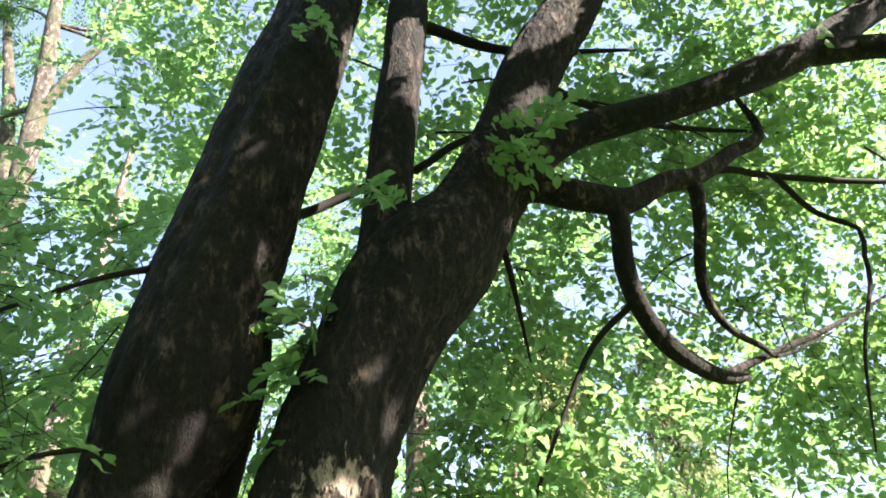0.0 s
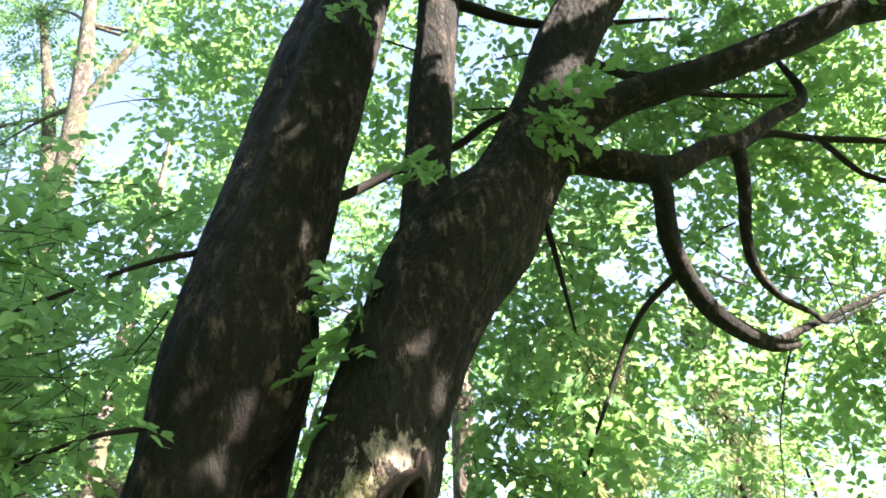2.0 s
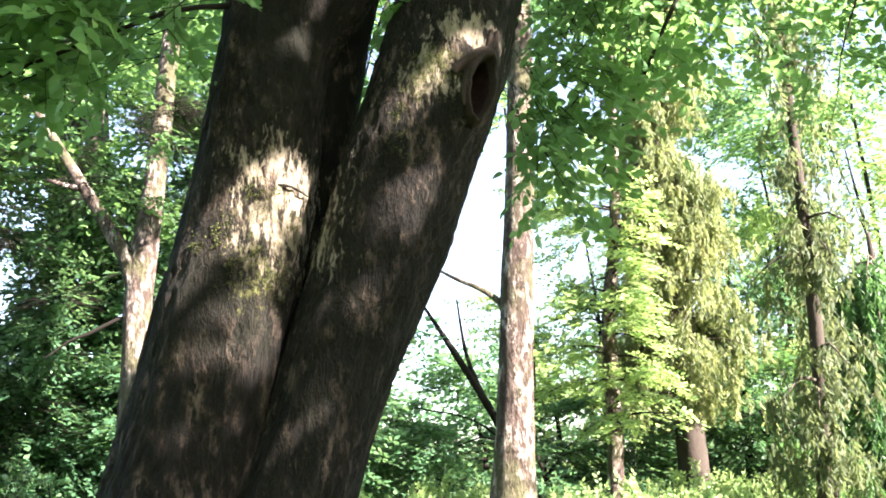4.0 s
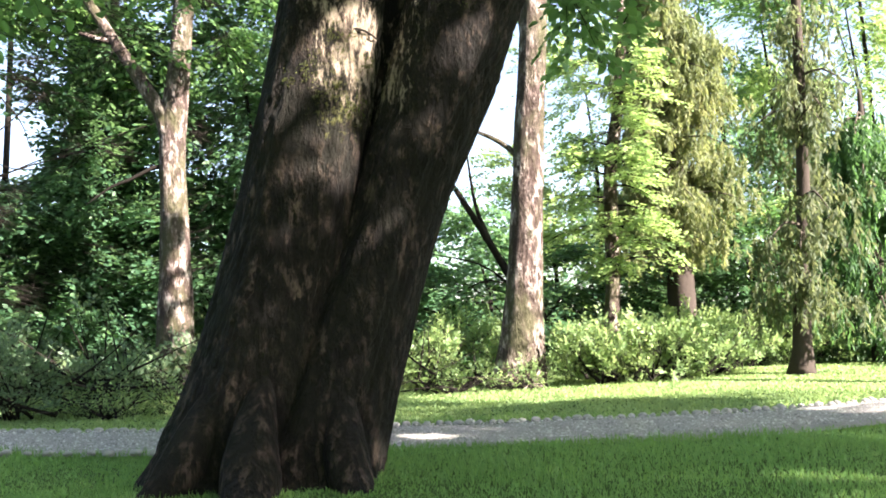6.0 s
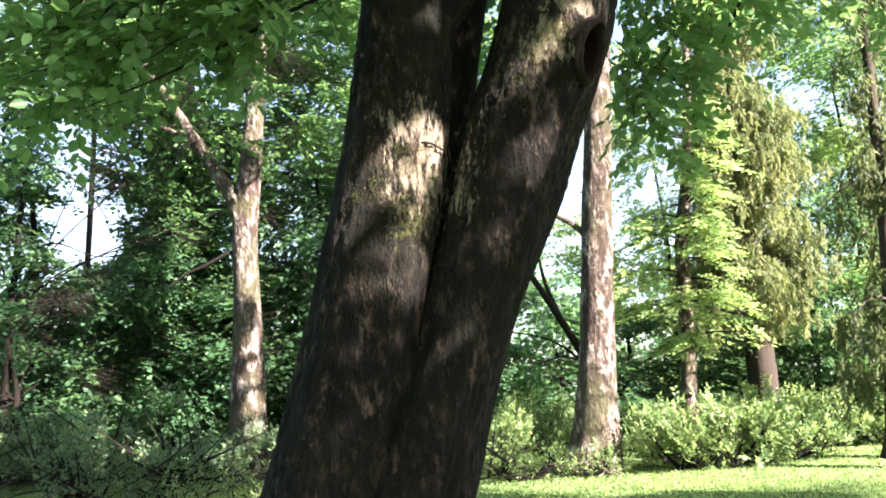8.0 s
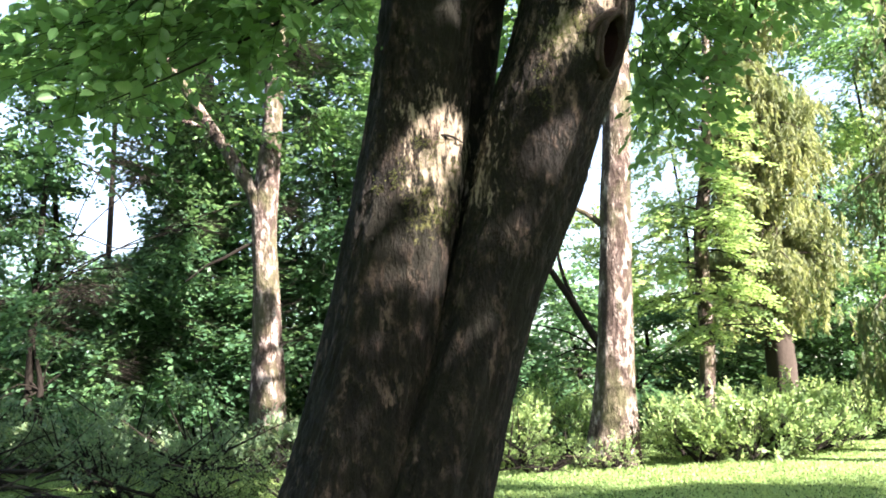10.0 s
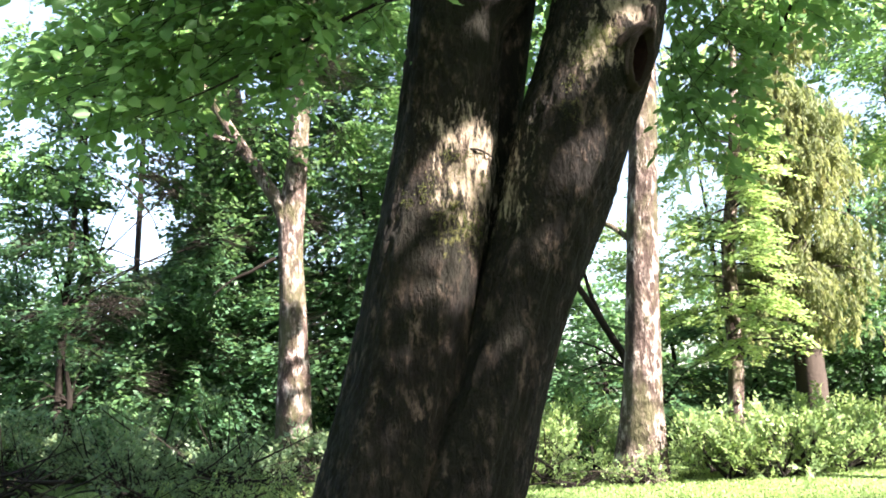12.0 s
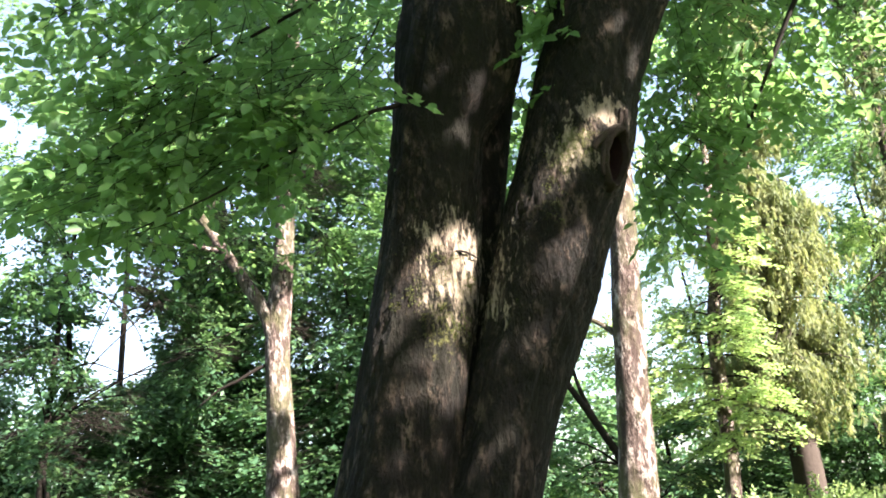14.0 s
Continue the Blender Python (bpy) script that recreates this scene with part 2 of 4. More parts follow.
def leaf_mesh(name, pos, way, nrm, length, width, full=True):
    """Many leaves in one mesh: pointed ovals folded at the midrib, or plain lozenges."""
    way = unit(way)
    side = unit(np.cross(way, nrm))
    nrm = np.cross(side, way)
    length, width = np.broadcast_to(length, len(pos))[:, None], np.broadcast_to(width, len(pos))[:, None]
    if full:
        v = [pos, pos + way * length * 0.3 + side * width * 0.46 + nrm * width * 0.14,
             pos + way * length * 0.68 + side * width * 0.40 + nrm * width * 0.10, pos + way * length - nrm * length * 0.10,
             pos + way * length * 0.68 - side * width * 0.40 + nrm * width * 0.10, pos + way * length * 0.3 - side * width * 0.46 + nrm * width * 0.14]
        f = np.array([[0, 1, 2, 3], [0, 3, 4, 5]])
    else:
        v = [pos, pos + way * length * 0.45 + side * width * 0.5, pos + way * length, pos + way * length * 0.45 - side * width * 0.5]
        f = np.array([[0, 1, 2, 3]])
    k = len(v)
    verts = np.stack(v, 1).reshape(-1, 3)
    faces = (np.arange(len(pos))[:, None, None] * k + f[None]).reshape(-1, f.shape[1])
    return mesh_of(name, verts, faces)


def sprays(root, way, length, count, leaf, droop=0.25, jitter=0.35):
    """Leaves set left and right along flat twigs. Returns arrays for leaf_mesh and the twigs' own lines."""
    n = len(root)
    way = unit(way)
    up = unit(np.array([0, 0, 1.0]) + rng.normal(0, jitter, (n, 3)))
    side = unit(np.cross(way, up))
    up = np.cross(side, way)
    t = (np.arange(count) + 0.6) / count
    s = np.where(np.arange(count) % 2, 1.0, -1.0)
    length = np.broadcast_to(length, n)[:, None, None]
    bend = np.array([0, 0, -1.0]) * droop
    pos = root[:, None] + length * (way[:, None] * t[None, :, None] + bend * (t ** 2)[None, :, None])
    out = way[:, None] * 0.75 + side[:, None] * s[None, :, None] * 0.75 + bend * 0.7 + rng.normal(0, 0.22, pos.shape)
    nr = up[:, None] + rng.normal(0, 0.33, pos.shape)
    size = leaf * rng.uniform(0.65, 1.2, (n, count)) * (1 - 0.35 * np.abs(t - 0.5))[None]
    tip = root + length[:, 0] * (way + bend)
    return pos.reshape(-1, 3), out.reshape(-1, 3), nr.reshape(-1, 3), size.ravel(), tip


def twig_mesh(name, a, b, r):
    """Thin three-sided twigs from a to b."""
    d = unit(b - a)
    s = unit(np.cross(d, np.array([0.3, 0.2, 1.0])))
    u = np.cross(d, s)
    r = np.broadcast_to(r, len(a))[:, None]
    v = np.stack([a + s * r, a - s * r * 0.5 + u * r * 0.87, a - s * r * 0.5 - u * r * 0.87, b], 1).reshape(-1, 3)
    f = np.array([[0, 1, 3], [1, 2, 3], [2, 0, 3]])
    return mesh_of(name, v, (np.arange(len(a))[:, None, None] * 4 + f[None]).reshape(-1, 3))


def ball(n, flat=1.0):
    v = unit(rng.normal(0, 1, (n, 3))) * rng.uniform(0, 1, (n, 1)) ** (1 / 3)
    return v * np.array([1, 1, flat])


# ---- ground ----
def ground_height(x, y):
    return 0.03 * math.sin(x * 0.9 + 1) * math.cos(y * 0.7) - 0.02


def build_ground():
    bm = bmesh.new()
    xs = np.concatenate([[-400, -150, -60], np.arange(-24, 24.1, 0.8), [60, 150, 400]])
    ys = np.concatenate([[-400, -100, -30], np.arange(-8, 40.1, 0.8), [70, 160, 400]])
    grid = [[bm.verts.new((x, y, ground_height(x, y) if abs(x) < 25 and -9 < y < 41 else -0.02)) for x in xs] for y in ys]
    for j in range(len(ys) - 1):
        for i in range(len(xs) - 1):
            bm.faces.new((grid[j][i], grid[j][i + 1], grid[j + 1][i + 1], grid[j + 1][i]))
    ob = part("ground", bm, LAWN, None)
    tagged(ob, "lawn of uneven green grass under park trees", "ground", kind="structure")


def path_far(x):
    return 9.40 + (0.05 if x > 2 else 0.024) * (x - 2) ** 2 if x < 12 else path_far(11.99) + (x - 12)


def path_near(x):
    return 7.65 + (0.062 if x > 1.5 else 0.03) * (x - 1.5) ** 2 if x < 12 else path_near(11.99) + 1.3 * (x - 12)


def build_path():
    bm = bmesh.new()
    rows = []
    for x in np.arange(-16, 18.01, 0.3):
        a, b = path_near(x) + 0.05 * noise.noise(Vector((x * 2, 0, 0))), path_far(x)
        rows.append([bm.verts.new((x, a + (b - a) * k / 8, 0.03 + 0.012 * noise.noise(Vector((x, k, 4))) - (0.05 if k in (0, 8) else 0))) for k in range(9)])
    for a, b in zip(rows, rows[1:]):
        for k in range(8):
            bm.faces.new((a[k], b[k], b[k + 1], a[k + 1]))
    path = part("path", bm, GRAVEL, None)
    tagged(path, "pale grey gravel footpath curving through the lawn", "path", kind="structure")
    kinds = []
    for i in range(4):
        bm = bmesh.new()
        bmesh.ops.create_icosphere(bm, subdivisions=2, radius=0.045)
        for v in bm.verts:
            w = 1 + 0.3 * noise.noise(v.co * 14 + Vector((i * 5, 0, 0)))
            v.co = Vector((v.co.x * w * 1.25, v.co.y * w, v.co.z * w * 0.75))
        me = bpy.data.meshes.new("stone")
        bm.to_mesh(me)
        bm.free()
        me.materials.append(STONE)
        kinds.append(me)
    spots = [(x, path_far(x) + 0.04) for x in np.arange(-9, 7.2, 0.12)] + [(x, path_near(x) - 0.05) for x in np.arange(-6, -2.2, 0.23)]
    for i, (x, y) in enumerate(spots):
        ob = new("stone", kinds[i % 4])
        ob.parent = path
        k = rng.uniform(0.75, 1.35)
        ob.matrix_basis = Matrix.Translation((x + rng.normal(0, 0.015), y + rng.normal(0, 0.02), 0.02)) @ pose(0, 0, 0, rng.uniform(-15, 15), rng.uniform(-15, 15), rng.uniform(0, 360)) @ Matrix.Diagonal((k, k, k * rng.uniform(0.8, 1.2), 1))


def build_pebbles():
    n = 18000
    x = rng.uniform(-9, 9, n)
    near, far = np.array([path_near(v) for v in x]), np.array([path_far(v) for v in x])
    y = near + 0.05 + (far - near - 0.1) * rng.uniform(0, 1, n)
    c = np.stack([x, y, np.full(n, 0.03)], 1)
    r = (0.008 + 0.016 * rng.uniform(0, 1, n) ** 2.5)[:, None]
    a = rng.uniform(0, 2 * np.pi, n)
    u, v = np.stack([np.cos(a), np.sin(a), 0 * a], 1), np.stack([-np.sin(a), np.cos(a), 0 * a], 1)
    top = np.array([0, 0, 1.0])
    verts = np.stack([c + u * r, c + v * r * 0.7, c - u * r * 0.9, c - v * r * 0.8, c + top * r * 0.7], 1).reshape(-1, 3)
    f = np.array([[0, 1, 4], [1, 2, 4], [2, 3, 4], [3, 0, 4]])
    ob = attach("pebbles", mesh_of("pebbles", verts, (np.arange(n)[:, None, None] * 5 + f[None]).reshape(-1, 3)), PEBBLE)
    tagged(ob, "loose pale pebbles strewn over the gravel footpath", "pebbles", kind="stuff")


def blades(name, x, y, h, width, mat, label, spread=0.4):
    n = len(x)
    h = h * (0.7 + 0.6 * np.array([noise.noise(Vector((a * 0.8, b * 0.8, 0))) + 0.5 for a, b in zip(x, y)]))
    z = np.array([ground_height(a, b) for a, b in zip(x, y)]) - 0.01
    way = np.stack([rng.normal(0, spread, n), rng.normal(0, spread, n), np.ones(n)], 1)
    ob = attach(name, leaf_mesh(name, np.stack([x, y, z], 1), way, rng.normal(0, 1, (n, 3)), h, width, full=False), mat)
    tagged(ob, label, "grass", kind="stuff")


def build_grass():
    """The lawn on both sides of the path, and the longer fringe that leans over its edges."""
    n = 150000
    x, y = rng.uniform(-6.5, 7.5, n), 4.3 + 5.6 * rng.uniform(0, 1, n) ** 1.1
    keep = y < np.array([path_near(v) for v in x]) - 0.02 + rng.normal(0, 0.06, n)
    x, y = x[keep], y[keep]
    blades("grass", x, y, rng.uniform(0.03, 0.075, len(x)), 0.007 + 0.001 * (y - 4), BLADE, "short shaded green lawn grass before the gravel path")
    n = 125000
    x, y = rng.uniform(-9, 14, n), 9.3 + 8.5 * rng.uniform(0, 1, n) ** 1.3
    keep = y > np.array([path_far(v) for v in x]) + 0.06
    x, y = x[keep], y[keep]
    blades("grass", x, y, rng.uniform(0.03, 0.07, len(x)), 0.019 + 0.0016 * (y - 9), BLADE_SUNLIT, "short lawn grass beyond the gravel path, coloured lighter for sun", 0.7)
    n = 9000
    x = rng.uniform(-8, 9, n)
    y = np.where(np.arange(n) % 3 > 0, np.array([path_near(v) for v in x]) + rng.normal(0.02, 0.07, n), np.array([path_far(v) for v in x]) + 0.10 + np.abs(rng.normal(0, 0.05, n)))
    blades("grass", x, y, rng.uniform(0.05, 0.13, n), 0.010, BLADE, "longer grass leaning over the path's edges", 0.6)


# ---- the old tree ----
# patches of sun on the bark: place and reach
STEM_SPOTS = [(-0.29, 6.58, 4.80, 0.08), (-0.55, 6.45, 5.0, 0.05), (-0.35, 6.58, 3.65, 0.10), (-0.43, 6.51, 3.54, 0.08), (-0.30, 6.67, 3.54, 0.08), (-0.33, 6.65, 3.37, 0.075), (-0.57, 6.44, 3.09, 0.075), (-0.58, 6.43, 3.54, 0.065),
              (-0.67, 6.42, 3.45, 0.05), (-0.78, 6.40, 3.15, 0.075), (-0.72, 6.40, 2.68, 0.07), (-0.49, 6.52, 2.87, 0.075), (-0.53, 6.47, 2.97, 0.05), (-0.17, 6.88, 4.12, 0.055), (-0.62, 6.45, 2.64, 0.045), (-0.81, 6.38, 2.63, 0.04),
              (-0.95, 6.37, 2.33, 0.05), (-0.99, 6.36, 1.89, 0.05), (-0.59, 6.50, 2.32, 0.05), (-0.58, 6.55, 2.15, 0.05), (-1.12, 6.33, 1.26, 0.045), (-0.70, 6.47, 1.88, 0.045), (-0.22, 6.42, 4.66, 0.07)]
LEAN_SPOTS = [(0.15, 6.44, 2.75, 0.07), (0.49, 6.39, 4.02, 0.06), (0.59, 6.39, 4.20, 0.085), (0.76, 6.39, 4.37, 0.085), (1.10, 6.60, 4.54, 0.08), (0.37, 6.41, 3.89, 0.055), (0.92, 6.45, 4.44, 0.07), (-0.14, 6.46, 2.12, 0.05), (-0.37, 6.48, 1.82, 0.05),
              (0.33, 6.5, 5.97, 0.09), (0.32, 6.5, 6.6, 0.08), (1.12, 6.42, 5.41, 0.08), (1.34, 6.5, 5.16, 0.11), (2.82, 6.42, 7.31, 0.05), (-0.15, 6.4, 0.3, 0.10)]
SUN_SPOTS = [((x, y, z), r) for x, y, z, r in STEM_SPOTS + LEAN_SPOTS] + [((3.2, 9.4, 5.6), 1.0), ((2.3, 8.2, 5.2), 0.4), ((4.6, 9.6, 6.2), 0.8)]
SUN_SPOTS += [((4.4, 17.6, 4.6), 1.1), ((4.7, 17.5, 2.8), 0.9), ((3.9, 17.6, 6.0), 0.8), ((3.4, 17.4, 2.5), 0.6), ((5.3, 17.5, 2.1), 0.7)]
SUN_SPOTS += [((float(rng.uniform(-13, -3.5)), 18.5, float(rng.uniform(0.8, 5.2))), float(rng.uniform(0.15, 0.5))) for i in range(30)]
SUN_SPOTS += [((float(rng.uniform(-5, 4)), float(rng.uniform(8.0, 9.3)), 0.03), float(rng.uniform(0.04, 0.2))) for i in range(11)]
SUN_SPOTS += [((-4.3, 13.8, 0.8), 0.30), ((-5.4, 13.4, 0.7), 0.16), ((-6.5, 13.5, 1.0), 0.28), ((-8.5, 13.8, 1.2), 0.33), ((-7.5, 13.2, 0.6), 0.15), ((-5.5, 13.2, 1.2), 0.3), ((-7.8, 13.5, 1.5), 0.35), ((-9.5, 14.0, 1.4), 0.4), ((-3.4, 13.6, 0.8), 0.25), ((-3.2, 12.3, 0.2), 0.3)]
SUN_SPOTS += [((5.6, 16.8, 0.9), 0.7), ((6.8, 18.2, 0.8), 0.7), ((8.3, 18.5, 0.7), 0.8), ((6.5, 9.9, 0.03), 0.8), ((5.9, 9.5, 0.03), 0.4), ((7.3, 10.4, 0.03), 0.9)]
SUN_SPOTS += [((-4.72, 16.35, z), 0.20) for z in (0.9, 1.5, 2.1, 2.7, 3.9, 4.4, 4.9, 5.6)]
SUN_SPOTS += [((float(np.interp(z, (0, 5, 9), (1.9, 2.25, 2.5))), 15.02, float(z)), float(rng.uniform(0.22, 0.36))) for z in np.arange(1.7, 8.0, 0.34)] + [((1.95, 15.0, 0.5), 0.18), ((2.0, 15.0, 0.95), 0.14)]
SUN_SPOTS += [((7.9, 20.6, z), 1.0) for z in (2.6, 4.2, 6.0, 8.0)]
SUN_SPOTS += [((4.15, 18.75, z), 0.25) for z in (0.9, 1.4, 1.9)] + [((9.2, 19.7, 0.8), 1.2), ((11.4, 19.7, 0.8), 1.2), ((13.5, 19.7, 0.8), 1.2), ((7.4, 17.9, 0.9), 0.8), ((3.2, 14.7, 0.9), 0.7), ((4.3, 14.5, 0.8), 0.8), ((0.3, 15.1, 1.0), 0.5)]
SUN_SPOTS += [((4.9, 9.6, 0.0), 0.45), ((5.3, 10.1, 0.0), 0.6), ((4.5, 9.1, 0.0), 0.25), ((6.2, 10.6, 0.0), 0.9)]
SUN_SPOTS += [((3.4, 12.9, 0.0), 1.1), ((5.2, 12.4, 0.0), 1.4), ((7.2, 12.6, 0.0), 1.5), ((9.5, 13.0, 0.0), 1.7), ((2.5, 14.0, 0.0), 0.6), ((5.6, 10.6, 0.0), 0.7), ((8.2, 15.5, 0.0), 1.0)]
flecks = np.random.default_rng(3)
SUN_SPOTS += [((float(flecks.uniform(-12, -5.4)), 19.2, float(flecks.uniform(1.0, 7.0))), float(flecks.uniform(0.22, 0.6))) for i in range(30)]
for z in np.arange(0.5, 6.3, 0.3):                   # faint scattered dapples up both stems
    SUN_SPOTS.append(((float(np.interp(z, (0, 3, 6, 9), (-1.5, -0.75, -0.2, 0.4)) + rng.uniform(-0.25, 0.4)), 6.42, float(z)), float(rng.uniform(0.02, 0.055 if 2.4 < z < 5.8 else 0.04))))
    SUN_SPOTS.append(((float(np.interp(z, (0, 3, 6, 9), (-0.85, 0.2, 1.25, 2.9)) + rng.uniform(-0.25, 0.35)), 6.42, float(z)), float(rng.uniform(0.01, 0.035 if 2.4 < z < 5.8 else 0.03))))


def sun_gaps(pos, reach=0.03):
    """Openings in the leaves through which the sun reaches the stems."""
    keep = np.ones(len(pos), bool)
    s = np.array(SUN_TO)
    for target, r in SUN_SPOTS:
        r = r - 0.035
        d = pos - np.array(target)
        along = d @ s
        off = np.linalg.norm(d - along[:, None] * s, axis=1)
        keep &= ~((off < r + reach + 0.0035 * along) & (along > max(0.6, 2.2 * r)))
    return keep


HOLE, HOLE_UP, HOLE_OUT = Vector((0.97, 6.42, 4.11)), Vector((0.25, -0.02, 0.96)).normalized(), Vector((0.50, -0.85, -0.16)).normalized()
HOLE_SIDE = HOLE_UP.cross(HOLE_OUT).normalized()
HOLE_TALL, HOLE_WIDE = 0.235, 0.088


def hole_place(co):
    """How far a point lies from the knothole's middle, in units of its lens-shaped rim."""
    d = co - HOLE
    al, ac = d.dot(HOLE_UP), d.dot(HOLE_SIDE)
    if d.dot(HOLE_OUT) < -0.35:
        return 9.0
    return math.hypot(al / HOLE_TALL, ac / HOLE_WIDE)


def knothole(co, nrm):
    """The stem swells about the knothole."""
    d = co - HOLE
    if d.length > 1.1 or nrm.dot(HOLE_OUT) < 0:
        return co
    return co + HOLE_OUT * 0.12 * math.exp(-(d.dot(HOLE_UP) / 0.38) ** 2 - (d.dot(HOLE_SIDE) / 0.24) ** 2)


def callus_surface(al, ac):
    return HOLE + HOLE_UP * al + HOLE_SIDE * ac + HOLE_OUT * (-ac * ac / 0.95 - 0.05 * (al / 0.45) ** 2)


def build_knothole(stem):
    """A narrow lip of smooth callus, broad at its upper corner, round a deep hollow of rotten wood."""
    n = 72
    lip = ((1.0, -0.13), (0.70, -0.035), (0.48, 0.006), (0.30, 0.030), (0.15, 0.036), (0.05, 0.024), (0.0, -0.01), (-0.10, -0.05))
    hollow = ((-0.10, -0.05), (-0.16, -0.13), (-0.35, -0.22), (-0.65, -0.27), (-0.96, -0.29))
    for name, use, mat, label in (("knothole_lip", lip, LIP, "smooth swollen callus lip"), ("hollow", hollow, HOLLOW, "dark rotten hollow")):
        bm = bmesh.new()
        rows = []
        for e, h in use:
            row = []
            for k in range(n):
                a = 2 * math.pi * k / n
                ca, sa = math.cos(a), math.sin(a)
                al, ac = HOLE_TALL * sa, HOLE_WIDE * math.copysign(abs(ca) ** 1.35, ca)
                if e >= 0:
                    reach = 0.075 + 0.085 * max(0.0, math.cos(a - 2.35)) ** 2
                    al, ac = al + sa * e * reach * (1.25 if sa > 0 else 0.8), ac + ca * e * reach
                else:
                    al, ac = al * (1 + e), ac * (1 + e)
                w = 0.020 * noise.fractal(Vector((al * 9, ac * 12, e)), 0.9, 2.0, 5) + 0.010 * noise.noise(Vector((al * 34, ac * 34, 5)))
                row.append(bm.verts.new(callus_surface(al, ac + 0.03 * (al / 0.3) ** 2) + HOLE_OUT * (h * (0.75 + 0.5 * max(0.0, math.cos(a - 2.2))) + w)))
            rows.append(row)
        for a, b in zip(rows, rows[1:]):
            for k in range(n):
                bm.faces.new((a[k], a[(k + 1) % n], b[(k + 1) % n], b[k]))
        ob = part(name, bm, mat, None, label)
        ob.parent = stem
        ob.matrix_parent_inverse = Matrix()


def build_callus_folds(stem):
    """Smooth folds that sweep down and out from the knothole's upper corner, and a cleft above it."""
    for k, (line, r, mat) in enumerate((
            (((0.30, 0.02), (0.25, -0.055), (0.17, -0.125), (0.09, -0.185), (0.02, -0.215)), 0.030, LIP),
            (((0.24, -0.08), (0.13, -0.11), (0.02, -0.128), (-0.10, -0.125), (-0.18, -0.10)), 0.022, LIP),
            (((0.46, 0.055), (0.38, 0.05), (0.30, 0.03), (0.22, 0.062)), 0.024, LIP),
            (((0.45, 0.005), (0.37, 0.0), (0.29, -0.01)), 0.022, LIP))):
        m = len(line)
        rows = [(*(callus_surface(al, ac) + HOLE_OUT * 0.004), r * (0.4 + 0.75 * math.sin(math.pi * (i + 0.7) / (m + 0.4)))) for i, (al, ac) in enumerate(line)]
        ob = part("callus_fold", tube(rows, 14, 0.02, 0.2, 0, None, k), mat, None)
        ob.parent = stem
        ob.matrix_parent_inverse = Matrix()


def moss(bm, beds, tree):
    """Small ragged tufts of moss on a stem's bark, in beds of x, y, z, reach."""
    bm.normal_update()
    pos, nrm = [], []
    for x, y, z, reach in beds:
        c = Vector((x, y, z))
        for v in bm.verts:
            d = (v.co - c).length
            if d < reach and noise.noise(v.co * 16) + 0.35 > d / reach * 0.9:
                pos.append(v.co)
                nrm.append(v.normal)
    pos, nrm = np.repeat(np.array(pos), 7, 0), np.repeat(np.array(nrm), 7, 0)
    n = len(pos)
    pos = pos + rng.normal(0, 0.013, (n, 3)) - nrm * 0.006
    way = nrm * 0.8 + rng.normal(0, 0.55, (n, 3)) + np.array([0, 0, -0.25])
    attach("moss", leaf_mesh("moss", pos, way, rng.normal(0, 1, (n, 3)), rng.uniform(0.012, 0.032, n), 0.011, False), MOSS, tree, "patchy olive green moss", "stuff")


